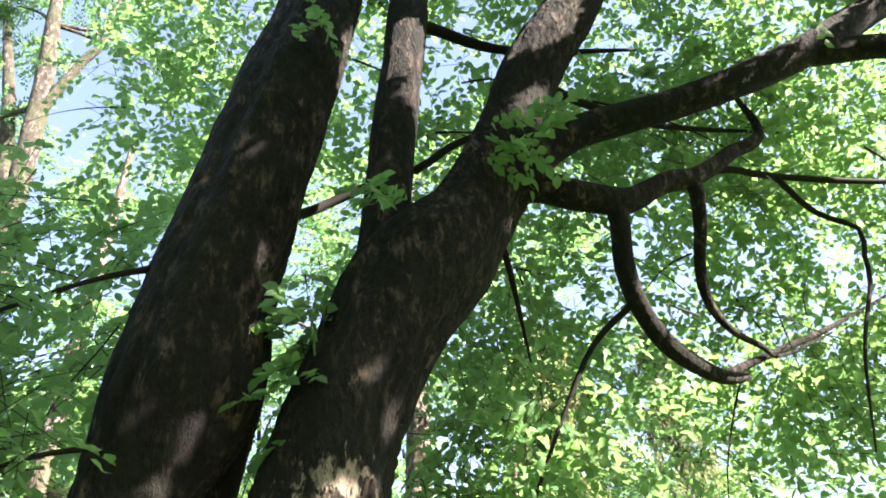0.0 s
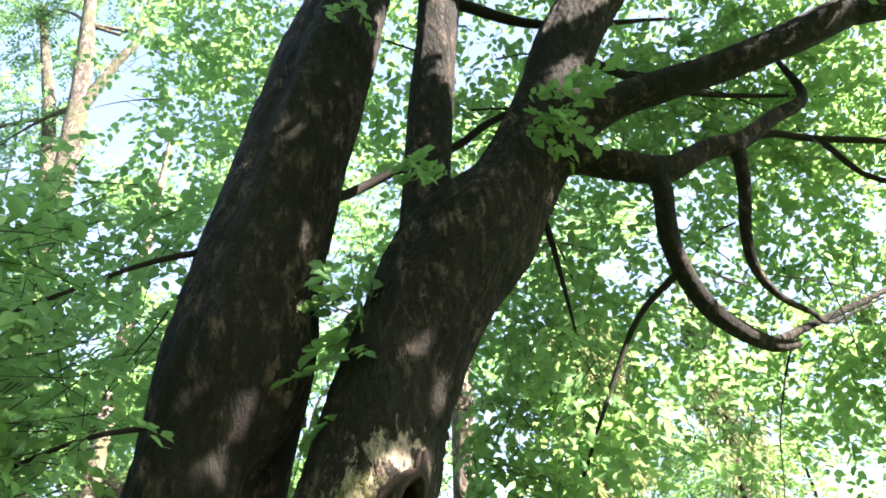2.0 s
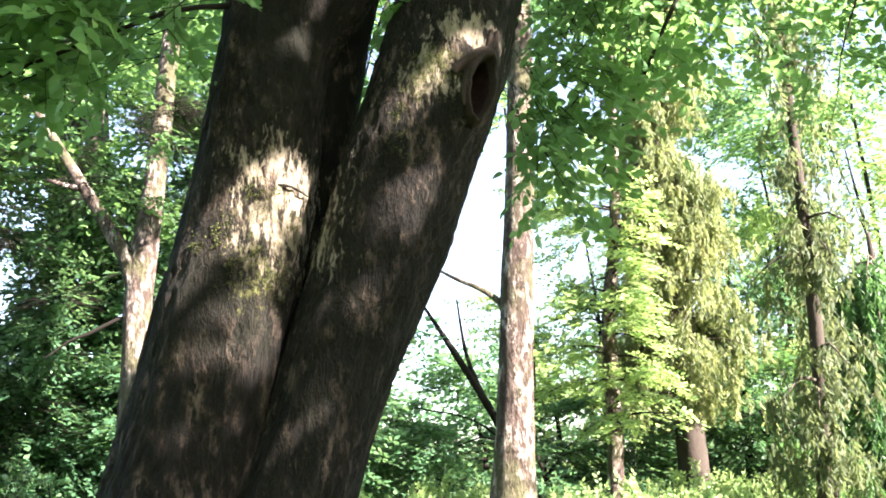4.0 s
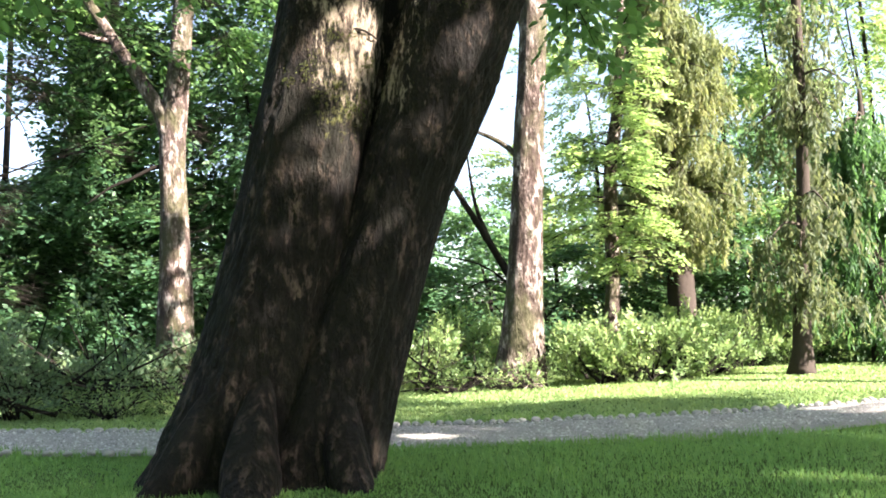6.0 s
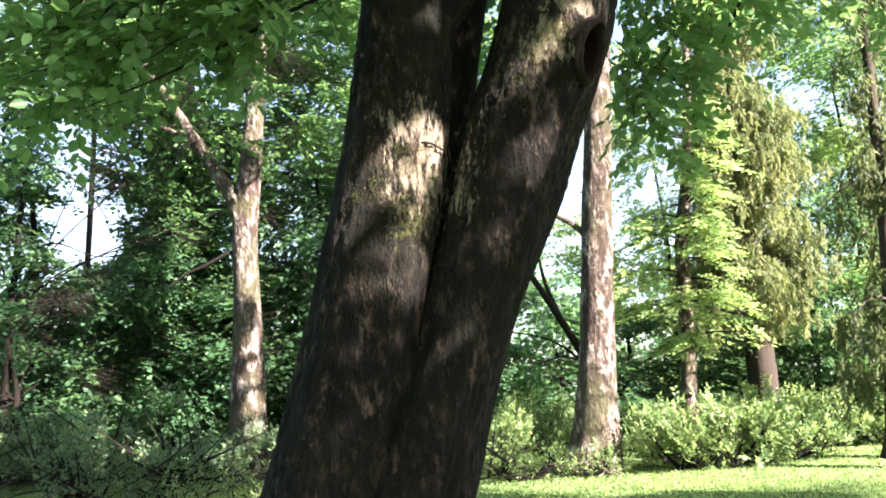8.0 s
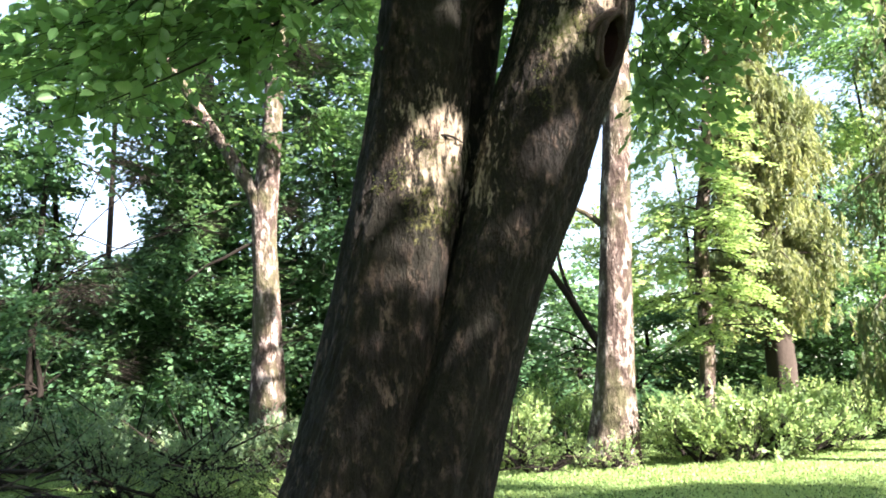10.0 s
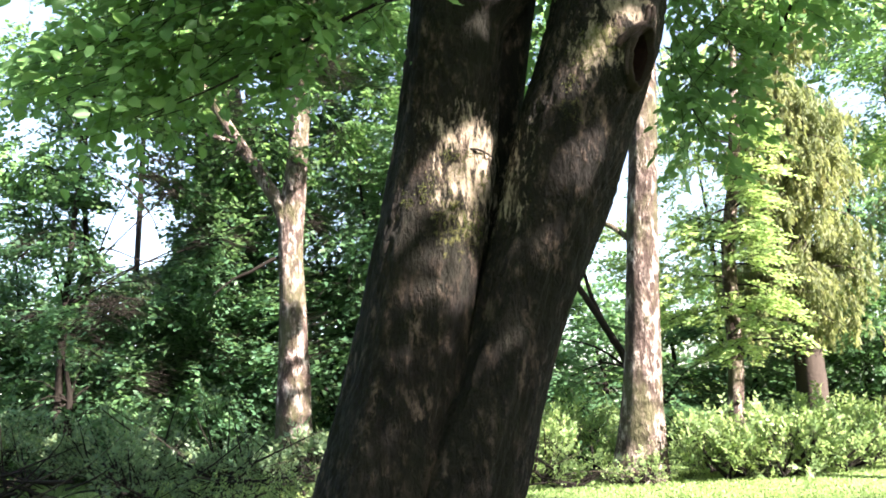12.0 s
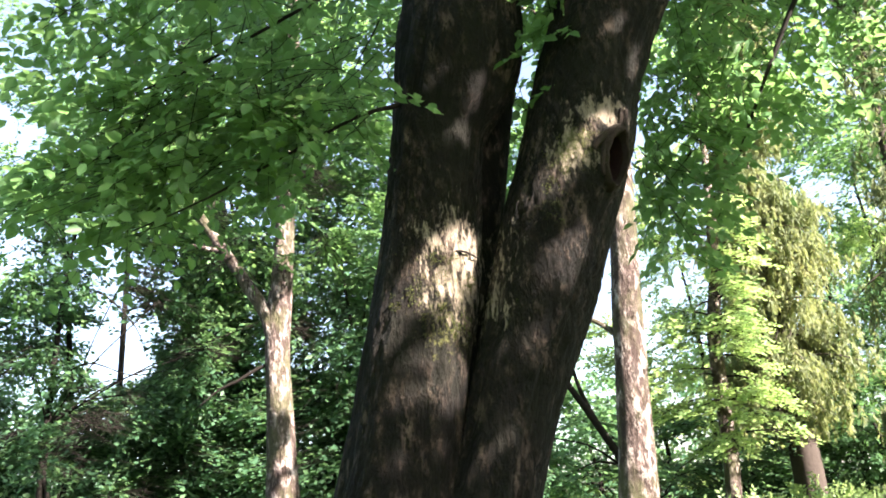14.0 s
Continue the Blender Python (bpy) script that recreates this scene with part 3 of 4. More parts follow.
def build_old_tree():
    tree = thing("tree", (-1.0, 6.7, 0), "old leaning tree with two thick dark mossy stems", "tree")
    # the upright stem
    bm = tube([(-1.55, 6.6, -0.25, 0.70), (-1.46, 6.68, 0.1, 0.60), (-1.28, 6.76, 0.75, 0.54), (-1.06, 6.83, 1.65, 0.505), (-0.775, 6.85, 3.05, 0.455), (-0.65, 6.85, 3.8, 0.42), (-0.60, 6.85, 4.2, 0.415),
               (-0.52, 6.85, 4.70, 0.420), (-0.37, 6.85, 5.12, 0.51), (-0.27, 6.85, 5.45, 0.56), (-0.22, 6.85, 5.8, 0.55), (-0.16, 6.85, 6.3, 0.53), (0.03, 6.85, 7.2, 0.50), (0.23, 6.85, 8.1, 0.49), (0.45, 6.9, 9.2, 0.48),
               (0.70, 6.95, 10.3, 0.45), (1.1, 7.0, 12.5, 0.38), (1.4, 7.2, 15.0, 0.28), (1.5, 7.4, 19.0, 0.10)], 140, 0.038, 0.05, 0.075, None, 1, 0.020)
    moss(bm, ((-0.78, 6.40, 3.15, 0.15), (-0.60, 6.43, 3.42, 0.18), (-0.38, 6.62, 3.22, 0.11), (-0.49, 6.52, 2.85, 0.18), (-0.66, 6.42, 2.95, 0.13), (-0.95, 6.4, 3.05, 0.12)), tree)
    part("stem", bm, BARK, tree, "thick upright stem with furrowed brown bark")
    # a crack across the bark, drawn as a thin dark raised line
    part("bark_crack", tube([(-0.50, 6.47, 3.45, 0.004), (-0.44, 6.49, 3.475, 0.008), (-0.37, 6.535, 3.475, 0.009), (-0.31, 6.605, 3.46, 0.009), (-0.26, 6.68, 3.44, 0.004)], 8, 0.02, 0.3), BARK_DARK, tree, "thin dark ridge drawn for a crack in the bark")
    # a fold set back at its side
    bm = tube([(-0.66, 7.15, 2.2, 0.20), (-0.44, 7.2, 3.2, 0.23), (-0.20, 7.22, 4.2, 0.225), (-0.04, 7.2, 5.0, 0.21), (0.08, 7.1, 5.6, 0.22), (0.12, 7.0, 6.1, 0.2)], 48, 0.05, 0.05, 0.06, None, 5)
    part("stem_fold", bm, BARK, tree)
    # the leaning stem
    bm = tube([(-0.95, 6.55, -0.25, 0.60), (-0.82, 6.62, 0.15, 0.50), (-0.68, 6.72, 0.6, 0.46), (-0.45, 6.78, 1.25, 0.405), (-0.28, 6.82, 1.75, 0.385), (-0.07, 6.85, 2.35, 0.39), (0.13, 6.85, 2.85, 0.42),
               (0.29, 6.85, 3.3, 0.450), (0.475, 6.85, 3.85, 0.458), (0.68, 6.85, 4.4, 0.470), (0.87, 6.85, 5.05, 0.46), (1.10, 6.85, 5.65, 0.475), (1.42, 6.85, 6.3, 0.53),
               (1.78, 6.85, 6.75, 0.50), (2.08, 6.85, 7.15, 0.41), (2.36, 6.85, 7.7, 0.375), (2.66, 6.83, 8.37, 0.335), (2.95, 6.8, 9.15, 0.325), (3.28, 6.8, 9.8, 0.32), (3.65, 6.8, 10.4, 0.31), (4.6, 6.8, 12.4, 0.22), (5.3, 6.9, 15, 0.10)],
              140, 0.038, 0.05, 0.075, knothole, 2, 0.020)
    bmesh.ops.delete(bm, geom=[f for f in bm.faces if hole_place(f.calc_center_median()) < 1.25], context="FACES")
    moss(bm, ((0.55, 6.39, 4.12, 0.20), (0.40, 6.41, 3.88, 0.15), (0.72, 6.39, 4.32, 0.14), (0.45, 6.40, 3.68, 0.12), (0.86, 6.42, 4.44, 0.09)), tree)
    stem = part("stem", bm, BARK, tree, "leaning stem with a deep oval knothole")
    build_knothole(stem)
    build_callus_folds(stem)
    # root flares
    for rows in ([(-1.50, 6.48, 0.85, 0.05), (-1.65, 6.2, 0.3, 0.18), (-1.78, 6.05, 0.02, 0.19), (-2.0, 5.85, -0.15, 0.10)],
                 [(-1.18, 6.42, 0.9, 0.04), (-1.2, 6.1, 0.35, 0.18), (-1.2, 5.9, 0.05, 0.22), (-1.2, 5.5, -0.15, 0.1)],
                 [(-0.62, 6.45, 0.8, 0.04), (-0.58, 6.25, 0.3, 0.16), (-0.52, 6.1, 0.02, 0.17), (-0.42, 5.9, -0.15, 0.1)]):
        part("root", tube(rows, 14, 0.07, 0.12), BARK, tree)
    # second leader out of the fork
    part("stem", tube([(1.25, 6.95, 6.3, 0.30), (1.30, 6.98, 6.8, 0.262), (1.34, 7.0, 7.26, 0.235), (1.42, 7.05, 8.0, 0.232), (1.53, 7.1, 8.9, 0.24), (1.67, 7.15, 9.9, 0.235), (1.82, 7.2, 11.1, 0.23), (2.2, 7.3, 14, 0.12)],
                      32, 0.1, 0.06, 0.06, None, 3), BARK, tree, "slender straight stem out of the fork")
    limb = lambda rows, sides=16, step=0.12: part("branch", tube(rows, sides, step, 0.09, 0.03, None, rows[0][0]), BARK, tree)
    limb([(2.3, 6.85, 7.2, 0.25), (2.77, 6.78, 7.83, 0.19), (3.22, 6.7, 8.15, 0.175), (3.74, 6.6, 8.28, 0.165), (4.39, 6.5, 8.45, 0.155), (5.05, 6.4, 8.68, 0.168), (5.72, 6.3, 8.97, 0.175), (6.2, 6.2, 9.22, 0.18), (6.95, 6.1, 9.7, 0.16), (8.5, 5.6, 10.4, 0.11), (10.2, 4.8, 10.8, 0.05)], 24)
    limb([(5.9, 6.28, 9.0, 0.15), (6.5, 6.2, 9.02, 0.13), (7.2, 6.0, 8.95, 0.12), (8.6, 5.4, 9.1, 0.08), (10.2, 4.4, 9.0, 0.03)])
    limb([(2.35, 6.85, 7.45, 0.20), (2.74, 6.8, 7.55, 0.165), (3.1, 6.8, 7.45, 0.153), (3.46, 6.8, 7.36, 0.138), (3.70, 6.83, 7.40, 0.122), (3.95, 6.85, 7.56, 0.108), (4.20, 6.88, 7.70, 0.112), (4.45, 6.9, 7.76, 0.10), (4.72, 6.9, 7.93, 0.088), (4.98, 6.9, 8.13, 0.080), (5.20, 6.9, 8.24, 0.072), (5.36, 6.9, 8.38, 0.062), (5.39, 6.9, 8.58, 0.048), (5.33, 6.9, 8.85, 0.036), (5.22, 6.9, 9.4, 0.016)], 20)
    limb([(3.5, 6.82, 7.36, 0.11), (3.53, 6.85, 7.15, 0.098), (3.57, 7.1, 6.83, 0.10), (3.73, 7.4, 6.62, 0.098), (4.0, 7.7, 6.40, 0.10), (4.33, 7.9, 6.23, 0.09), (4.74, 8.1, 6.15, 0.072), (5.06, 8.2, 6.2, 0.034)], 14, 0.09)
    limb([(4.42, 6.92, 7.75, 0.09), (4.46, 6.95, 7.62, 0.082), (4.46, 7.1, 7.3, 0.068), (4.43, 7.3, 6.96, 0.058), (4.5, 7.5, 6.66, 0.05), (4.75, 7.7, 6.46, 0.038), (5.13, 7.9, 6.38, 0.03), (5.57, 8.3, 6.5, 0.022), (6.4, 8.5, 6.9, 0.012)], 10, 0.09)
    limb([(4.74, 8.1, 6.17, 0.05), (5.1, 8.2, 6.35, 0.045), (5.57, 8.3, 6.57, 0.04), (6.41, 8.5, 6.97, 0.03), (7.6, 8.7, 7.6, 0.012)], 8, 0.15)
    twig = lambda rows: part("branch", tube(rows, 7, 0.15, 0.08), BARK_DARK, tree)
    twig([(4.4, 6.92, 7.8, 0.05), (4.9, 6.95, 7.93, 0.04), (5.4, 7.0, 7.88, 0.038), (6.63, 7.0, 7.81, 0.03), (8.2, 7, 7.9, 0.012)])
    twig([(5.4, 7.0, 7.88, 0.035), (5.74, 7.1, 7.48, 0.03), (6.14, 7.1, 7.25, 0.028), (6.05, 7.1, 6.9, 0.026), (5.97, 7.1, 6.58, 0.024), (5.59, 7.1, 5.83, 0.018), (5.27, 7.1, 4.86, 0.008)])
    twig([(0.1, 7.2, 7.6, 0.07), (0.39, 7.7, 7.95, 0.06), (0.68, 8.0, 8.31, 0.058), (1.18, 8.0, 8.61, 0.055), (1.83, 8.0, 8.92, 0.05), (2.41, 8.0, 9.39, 0.045), (3.6, 8.4, 10.2, 0.02)])
    twig([(1.75, 7.2, 10.5, 0.09), (2.04, 7.3, 10.62, 0.08), (3.07, 7.6, 10.6, 0.06), (5, 8, 11.2, 0.02)])
    twig([(3.0, 6.9, 9.2, 0.07), (3.9, 7.3, 9.2, 0.05), (4.8, 7.6, 9.25, 0.04), (6.5, 8.0, 9.6, 0.015)])
    twig([(-0.45, 6.7, 6.55, 0.035), (-0.75, 6.6, 6.42, 0.028), (-1.05, 6.5, 6.25, 0.022), (-1.6, 6.4, 5.92, 0.018), (-2.6, 6.2, 5.3, 0.012), (-3.4, 6.0, 4.9, 0.005)])
    twig([(-0.7, 6.7, 4.98, 0.028), (-0.92, 6.55, 4.88, 0.022), (-1.16, 6.3, 4.7, 0.017), (-1.69, 6.1, 4.35, 0.014), (-2.35, 5.9, 3.94, 0.009), (-2.9, 5.8, 3.7, 0.004)])
    twig([(2.3, 6.95, 7.4, 0.05), (2.5, 7.3, 7.1, 0.035), (2.62, 7.6, 6.7, 0.025), (2.7, 7.8, 6.2, 0.010)])
    twig([(3.72, 7.4, 6.62, 0.04), (3.3, 7.7, 6.3, 0.03), (2.9, 7.9, 5.6, 0.022), (2.5, 8.0, 4.8, 0.016), (2.1, 8.0, 4.0, 0.006)])
    # thin hanging twigs, dark against the leaves
    for i in range(34):
        p = (rng.uniform(-3.5, 7.5), rng.uniform(7.4, 9.5), rng.uniform(6.2, 11.5))
        rows = limb_rows(p, (rng.normal(0.2, 0.7), rng.normal(0, 0.3), rng.uniform(-0.8, 0.1)), rng.uniform(1.2, 2.6), rng.uniform(0.008, 0.018), -0.22, 6)
        part("branchlet", tube(rows, 5, 0.2, 0.08, 0, None, i), BARK_DARK, tree)
    # crown: leafy sprays on many side twigs; the boughs over the lawn bear plainer leaves
    roots, ways, lens = [], [], []

    def cloud(n, centre, size, lean, length=(0.4, 0.9)):
        p = np.array(centre) + ball(n) * np.array(size)
        w = unit(np.array(lean) + rng.normal(0, 0.6, (n, 3)) * np.array([1, 1, 0.35]))
        roots.append(p)
        ways.append(w)
        lens.append(rng.uniform(*length, n))

    cloud(1350, (5.5, 9.8, 8.9), (4.8, 2.4, 3.4), (0.5, 0.2, -0.2))
    cloud(180, (4.2, 9.2, 7.4), (3.2, 1.6, 0.9), (0.2, 0.1, -0.35))
    cloud(2000, (3.5, 9.5, 12.5), (6.5, 3.2, 2.8), (0.1, 0.2, -0.1))
    cloud(600, (9.0, 5.8, 9.8), (3.0, 2.6, 2.2), (0.5, -0.2, -0.2))
    cloud(330, (-2.1, 8.6, 7.5), (1.8, 1.6, 1.75), (-0.5, 0.1, -0.2))
    cloud(150, (-2.5, 6.3, 5.6), (1.7, 0.9, 0.9), (-0.5, -0.3, -0.25))
    cloud(140, (-2.3, 6.2, 4.7), (1.4, 0.7, 0.5), (-0.5, -0.3, -0.3))
    cloud(30, (-1.6, 5.3, 5.8), (0.8, 0.6, 0.5), (-0.4, -0.4, -0.2))
    cloud(70, (1.75, 8.0, 4.6), (0.45, 0.5, 0.9), (0.1, -0.2, -0.5))
    cloud(120, (2.6, 8.2, 5.7), (0.9, 0.6, 0.8), (0.1, -0.2, -0.5))
    cloud(450, (7.0, 8.6, 10.8), (3.0, 1.6, 2.0), (0.3, 0.0, -0.2))
    cloud(260, (6.1, 8.6, 7.4), (1.1, 0.8, 2.6), (0.2, -0.1, -0.4))
    cloud(30, (0.22, 8.2, 5.2), (0.25, 0.3, 0.9), (-0.1, -0.2, -0.5))
    cloud(20, (0.60, 6.6, 5.75), (0.22, 0.3, 0.95), (-0.3, -0.3, -0.4), (0.25, 0.45))
    cloud(14, (2.35, 6.25, 7.75), (0.6, 0.15, 0.35), (0.5, -0.3, -0.2), (0.3, 0.5))
    cloud(5, (1.3, 6.3, 7.0), (0.35, 0.15, 0.2), (0.2, -0.5, -0.2), (0.25, 0.4))
    cloud(6, (0.6, 6.25, 9.3), (0.25, 0.1, 0.5), (0.2, -0.4, -0.3), (0.3, 0.5))
    cloud(70, (0.85, 8.4, 6.7), (0.4, 0.4, 1.2), (-0.1, -0.2, -0.5))
    cloud(45, (-3.1, 6.1, 4.3), (0.6, 0.5, 0.5), (-0.4, -0.3, -0.3))
    cloud(26, (-1.5, 6.0, 4.75), (0.55, 0.5, 0.4), (-0.3, -0.3, -0.3))
    cloud(110, (-1.1, 9.3, 11.8), (1.0, 2.0, 2.4), (-0.3, 0.0, -0.1))
    # the crown goes on over the lawn: unseen clumps added to shade the stems
    seen = len(roots)
    cloud(3300, (8.0, 1.6, 10.6), (3.6, 2.6, 2.0), (0.4, -0.4, -0.1))
    cloud(900, (8.6, 1.0, 8.0), (2.4, 1.8, 1.3), (0.4, -0.4, -0.1))
    cloud(3300, (-2.0, 0.5, 10.5), (7.0, 4.8, 1.8), (-0.2, -0.3, -0.1))
    cloud(1700, (6.3, 4.7, 13.3), (4.6, 2.2, 1.5), (0.4, -0.4, -0.1))
    cloud(2300, (6.0, 3.7, 12.3), (5.2, 2.8, 1.5), (0.4, -0.4, -0.1))
    for first, last, full in ((0, seen, True), (seen, len(roots), False)):
        root, way, ln = np.concatenate(roots[first:last]), np.concatenate(ways[first:last]), np.concatenate(lens[first:last])
        pos, out, nr, size, tip = sprays(root, way, ln, 10, 0.15)
        keep = sun_gaps(pos)
        pos, out, nr, size = pos[keep], out[keep], nr[keep], size[keep]
        clear = sun_gaps((root + tip) / 2, 0.1)
        root, way, tip = root[clear], way[clear], tip[clear]
        attach("crown", leaf_mesh("crown", pos, out, nr, size, size * 0.68, full), LEAF, tree, "dense crown of small oval green leaves", "stuff")
        attach("twig", twig_mesh("twig", root - unit(way) * 0.25, tip, 0.005), BARK_DARK, tree, "thin dark twigs", "stuff")


# ---- other trees and shrubs ----
def limb_rows(a, way, length, r, bend, n=5):
    p, d = np.array(a, float), unit(np.array(way, float))
    rows = []
    for i in range(n):
        rows.append((*p, r * (1 - 0.85 * i / (n - 1))))
        d = unit(d + np.array([rng.normal(0, 0.12), rng.normal(0, 0.12), bend]))
        p = p + d * length / (n - 1)
    return rows


CLEARING, CLEARING_WAY = np.array([-8.0, 16.0, 4.9]), unit(np.array([-8.8, 18.0, 3.85]))


def clearing(pos):
    """The ragged opening between the crowns of the wood, where the sky shows."""
    d = pos - CLEARING
    along = d @ CLEARING_WAY
    off = np.linalg.norm((d - along[:, None] * CLEARING_WAY) * np.array([1.15, 1.15, 1.45]), axis=1)
    ragged = np.array([noise.noise(Vector(p * 1.4)) for p in pos]) if (along > 0).any() and off.min() < 3 else 0.0
    return ~((off < 0.80 + 0.036 * along + 0.55 * ragged) & (along > 0))


def park_tree(label, trunk, bark_mat, leaf_mat, clumps, leaf=0.15, per=10, limbs=6, group="", lean=-0.15, name="tree", extra=(), dark=()):
    """A tree: a tapered trunk, limbs into each leafy clump, and a crown of leafy sprays. clumps: centre, size, count."""
    tree = thing(name, (trunk[0][0], trunk[0][1], 0), label, "tree", group)
    part("trunk", tube(trunk, 18, 0.2, 0.07, 0.05, None, trunk[0][0]), bark_mat, tree)
    for rows in extra:
        part("limb", tube(rows, 9, 0.2, 0.08, 0, None, 2), bark_mat, tree)
    for rows in dark:
        part("limb", tube(rows, 8, 0.2, 0.10, 0, None, 4), BARK_DARK, tree)
    t = np.array(trunk)
    roots, ways = [], []
    for centre, size, n in clumps:
        c, sz = np.array(centre, float), np.array(size, float)
        # uneven: sub-clumps inside the clump
        k = max(5, n // 45)
        hubs = c + ball(k) * sz
        p = hubs[rng.integers(0, k, n)] + rng.normal(0, 0.19, (n, 3)) * sz.mean() * np.array([1, 1, 0.45])
        w = unit((p - c) * np.array([1, 1, 0.2]) + rng.normal(0, 0.5, (n, 3)) * np.array([1, 1, 0.3]) + np.array([0, 0, lean]))
        roots.append(p)
        ways.append(w)
        for h in hubs[:limbs][clearing(hubs[:limbs])]:
            z = min(max(h[2] - 0.8, t[0, 2] + 1), t[-1, 2])
            i = np.argmin(abs(t[:, 2] - z))
            a = t[i, :3]
            part("limb", tube([(*a, t[i, 3] * 0.35), (*(a * 0.6 + h * 0.4 + np.array([0, 0, 0.25])), t[i, 3] * 0.22), (*h, 0.015)], 6, 0.3, 0.1), bark_mat, tree)
    root, way = np.concatenate(roots), np.concatenate(ways)
    pos, out, nr, size, tip = sprays(root, way, rng.uniform(0.5, 1.1, len(root)) * leaf * 6, per, leaf, 0.2, 0.4)
    keep = sun_gaps(pos) & clearing(pos)
    pos, out, nr, size = pos[keep], out[keep], nr[keep], size[keep]
    attach("crown", leaf_mesh("crown", pos, out, nr, size, size * 0.62, False), leaf_mat, tree, "", "stuff")
    bare = clearing((root + tip) / 2) | (rng.uniform(0, 1, len(root)) < 0.03)
    attach("twig", twig_mesh("twig", root[bare], tip[bare], 0.008), BARK_DARK, tree, "", "stuff")
    return tree


def layered_tree():
    """A slim tree whose side branches spread in flat tiers of small light leaves."""
    trunk = [(4.22, 19, -0.1, 0.21), (4.2, 19, 0.9, 0.175), (4.3, 19, 2.2, 0.165), (4.38, 19, 4.5, 0.155), (4.7, 19, 6.5, 0.13), (4.95, 19, 9.5, 0.07), (5.1, 19, 11.5, 0.02)]
    tree = thing("tree", (4.22, 19, 0), "slim tree with flat tiers of sunlit light green foliage", "tree")
    part("trunk", tube(trunk, 18, 0.15, 0.07, 0.05, None, 4), BARK_PINE, tree)
    t = np.array(trunk)
    roots, ways = [], []
    for z in np.arange(2.5, 8.0, 0.40):
        base = np.array([np.interp(z, t[:, 2], t[:, 0]), 19.0, z])
        reach = np.interp(z, (1.9, 3.2, 5.5, 9.6), (1.5, 1.9, 1.7, 0.9))
        for k in range(5):
            if rng.uniform() < 0.22:
                continue
            a = -math.pi * (0.02 + 0.96 * (k + rng.uniform(-0.5, 0.5) + 0.5) / 5)
            ln = reach * rng.uniform(0.5, 1.2) * (0.62 + 0.12 * max(0.0, 4 - z) if math.cos(a) > 0.3 else 1.0)
            d = np.array([math.cos(a), math.sin(a), 0.0])
            lift, droop = rng.uniform(0.05, 0.5), rng.uniform(0.3, 0.75)
            start = base + np.array([0, 0, rng.uniform(-0.3, 0.3)])
            rows = [(*(start + d * ln * u + np.array([0, 0, lift * u - droop * u * u])), 0.03 * (1 - 0.85 * u)) for u in (0, 0.35, 0.7, 1.0)]
            part("limb", tube(rows, 5, 0.3, 0.08, 0, None, k), BARK_DARK, tree)
            m = int(14 * ln) + 4
            u = rng.uniform(0.25, 1.0, m)
            side = np.cross(d, [0, 0, 1.0])
            sgn = np.where(np.arange(m) % 2, 1.0, -1.0)[:, None]
            roots.append(start + d * (ln * u)[:, None] + np.stack([0 * u, 0 * u, lift * u - droop * u * u + rng.normal(0, 0.07, m)], 1))
            ways.append(d * 0.8 + side * sgn * rng.uniform(0.3, 1.1, (m, 1)) + np.array([0, 0, -0.12]) + rng.normal(0, 0.07, (m, 3)))
    root, way = np.concatenate(roots), np.concatenate(ways)
    pos, out, nr, size, tip = sprays(root, way, rng.uniform(0.3, 0.8, len(root)), 10, 0.135, 0.2, 0.32)
    keep = sun_gaps(pos) | (rng.uniform(0, 1, len(pos)) < 0.12)
    attach("crown", leaf_mesh("crown", pos[keep], out[keep], nr[keep], size[keep], size[keep] * 0.62, False), LEAF_SUNLIT, tree, "flat tiers of small leaves in a sunlit light green", "stuff")
    attach("twig", twig_mesh("twig", root, tip, 0.006), BARK_DARK, tree, "", "stuff")


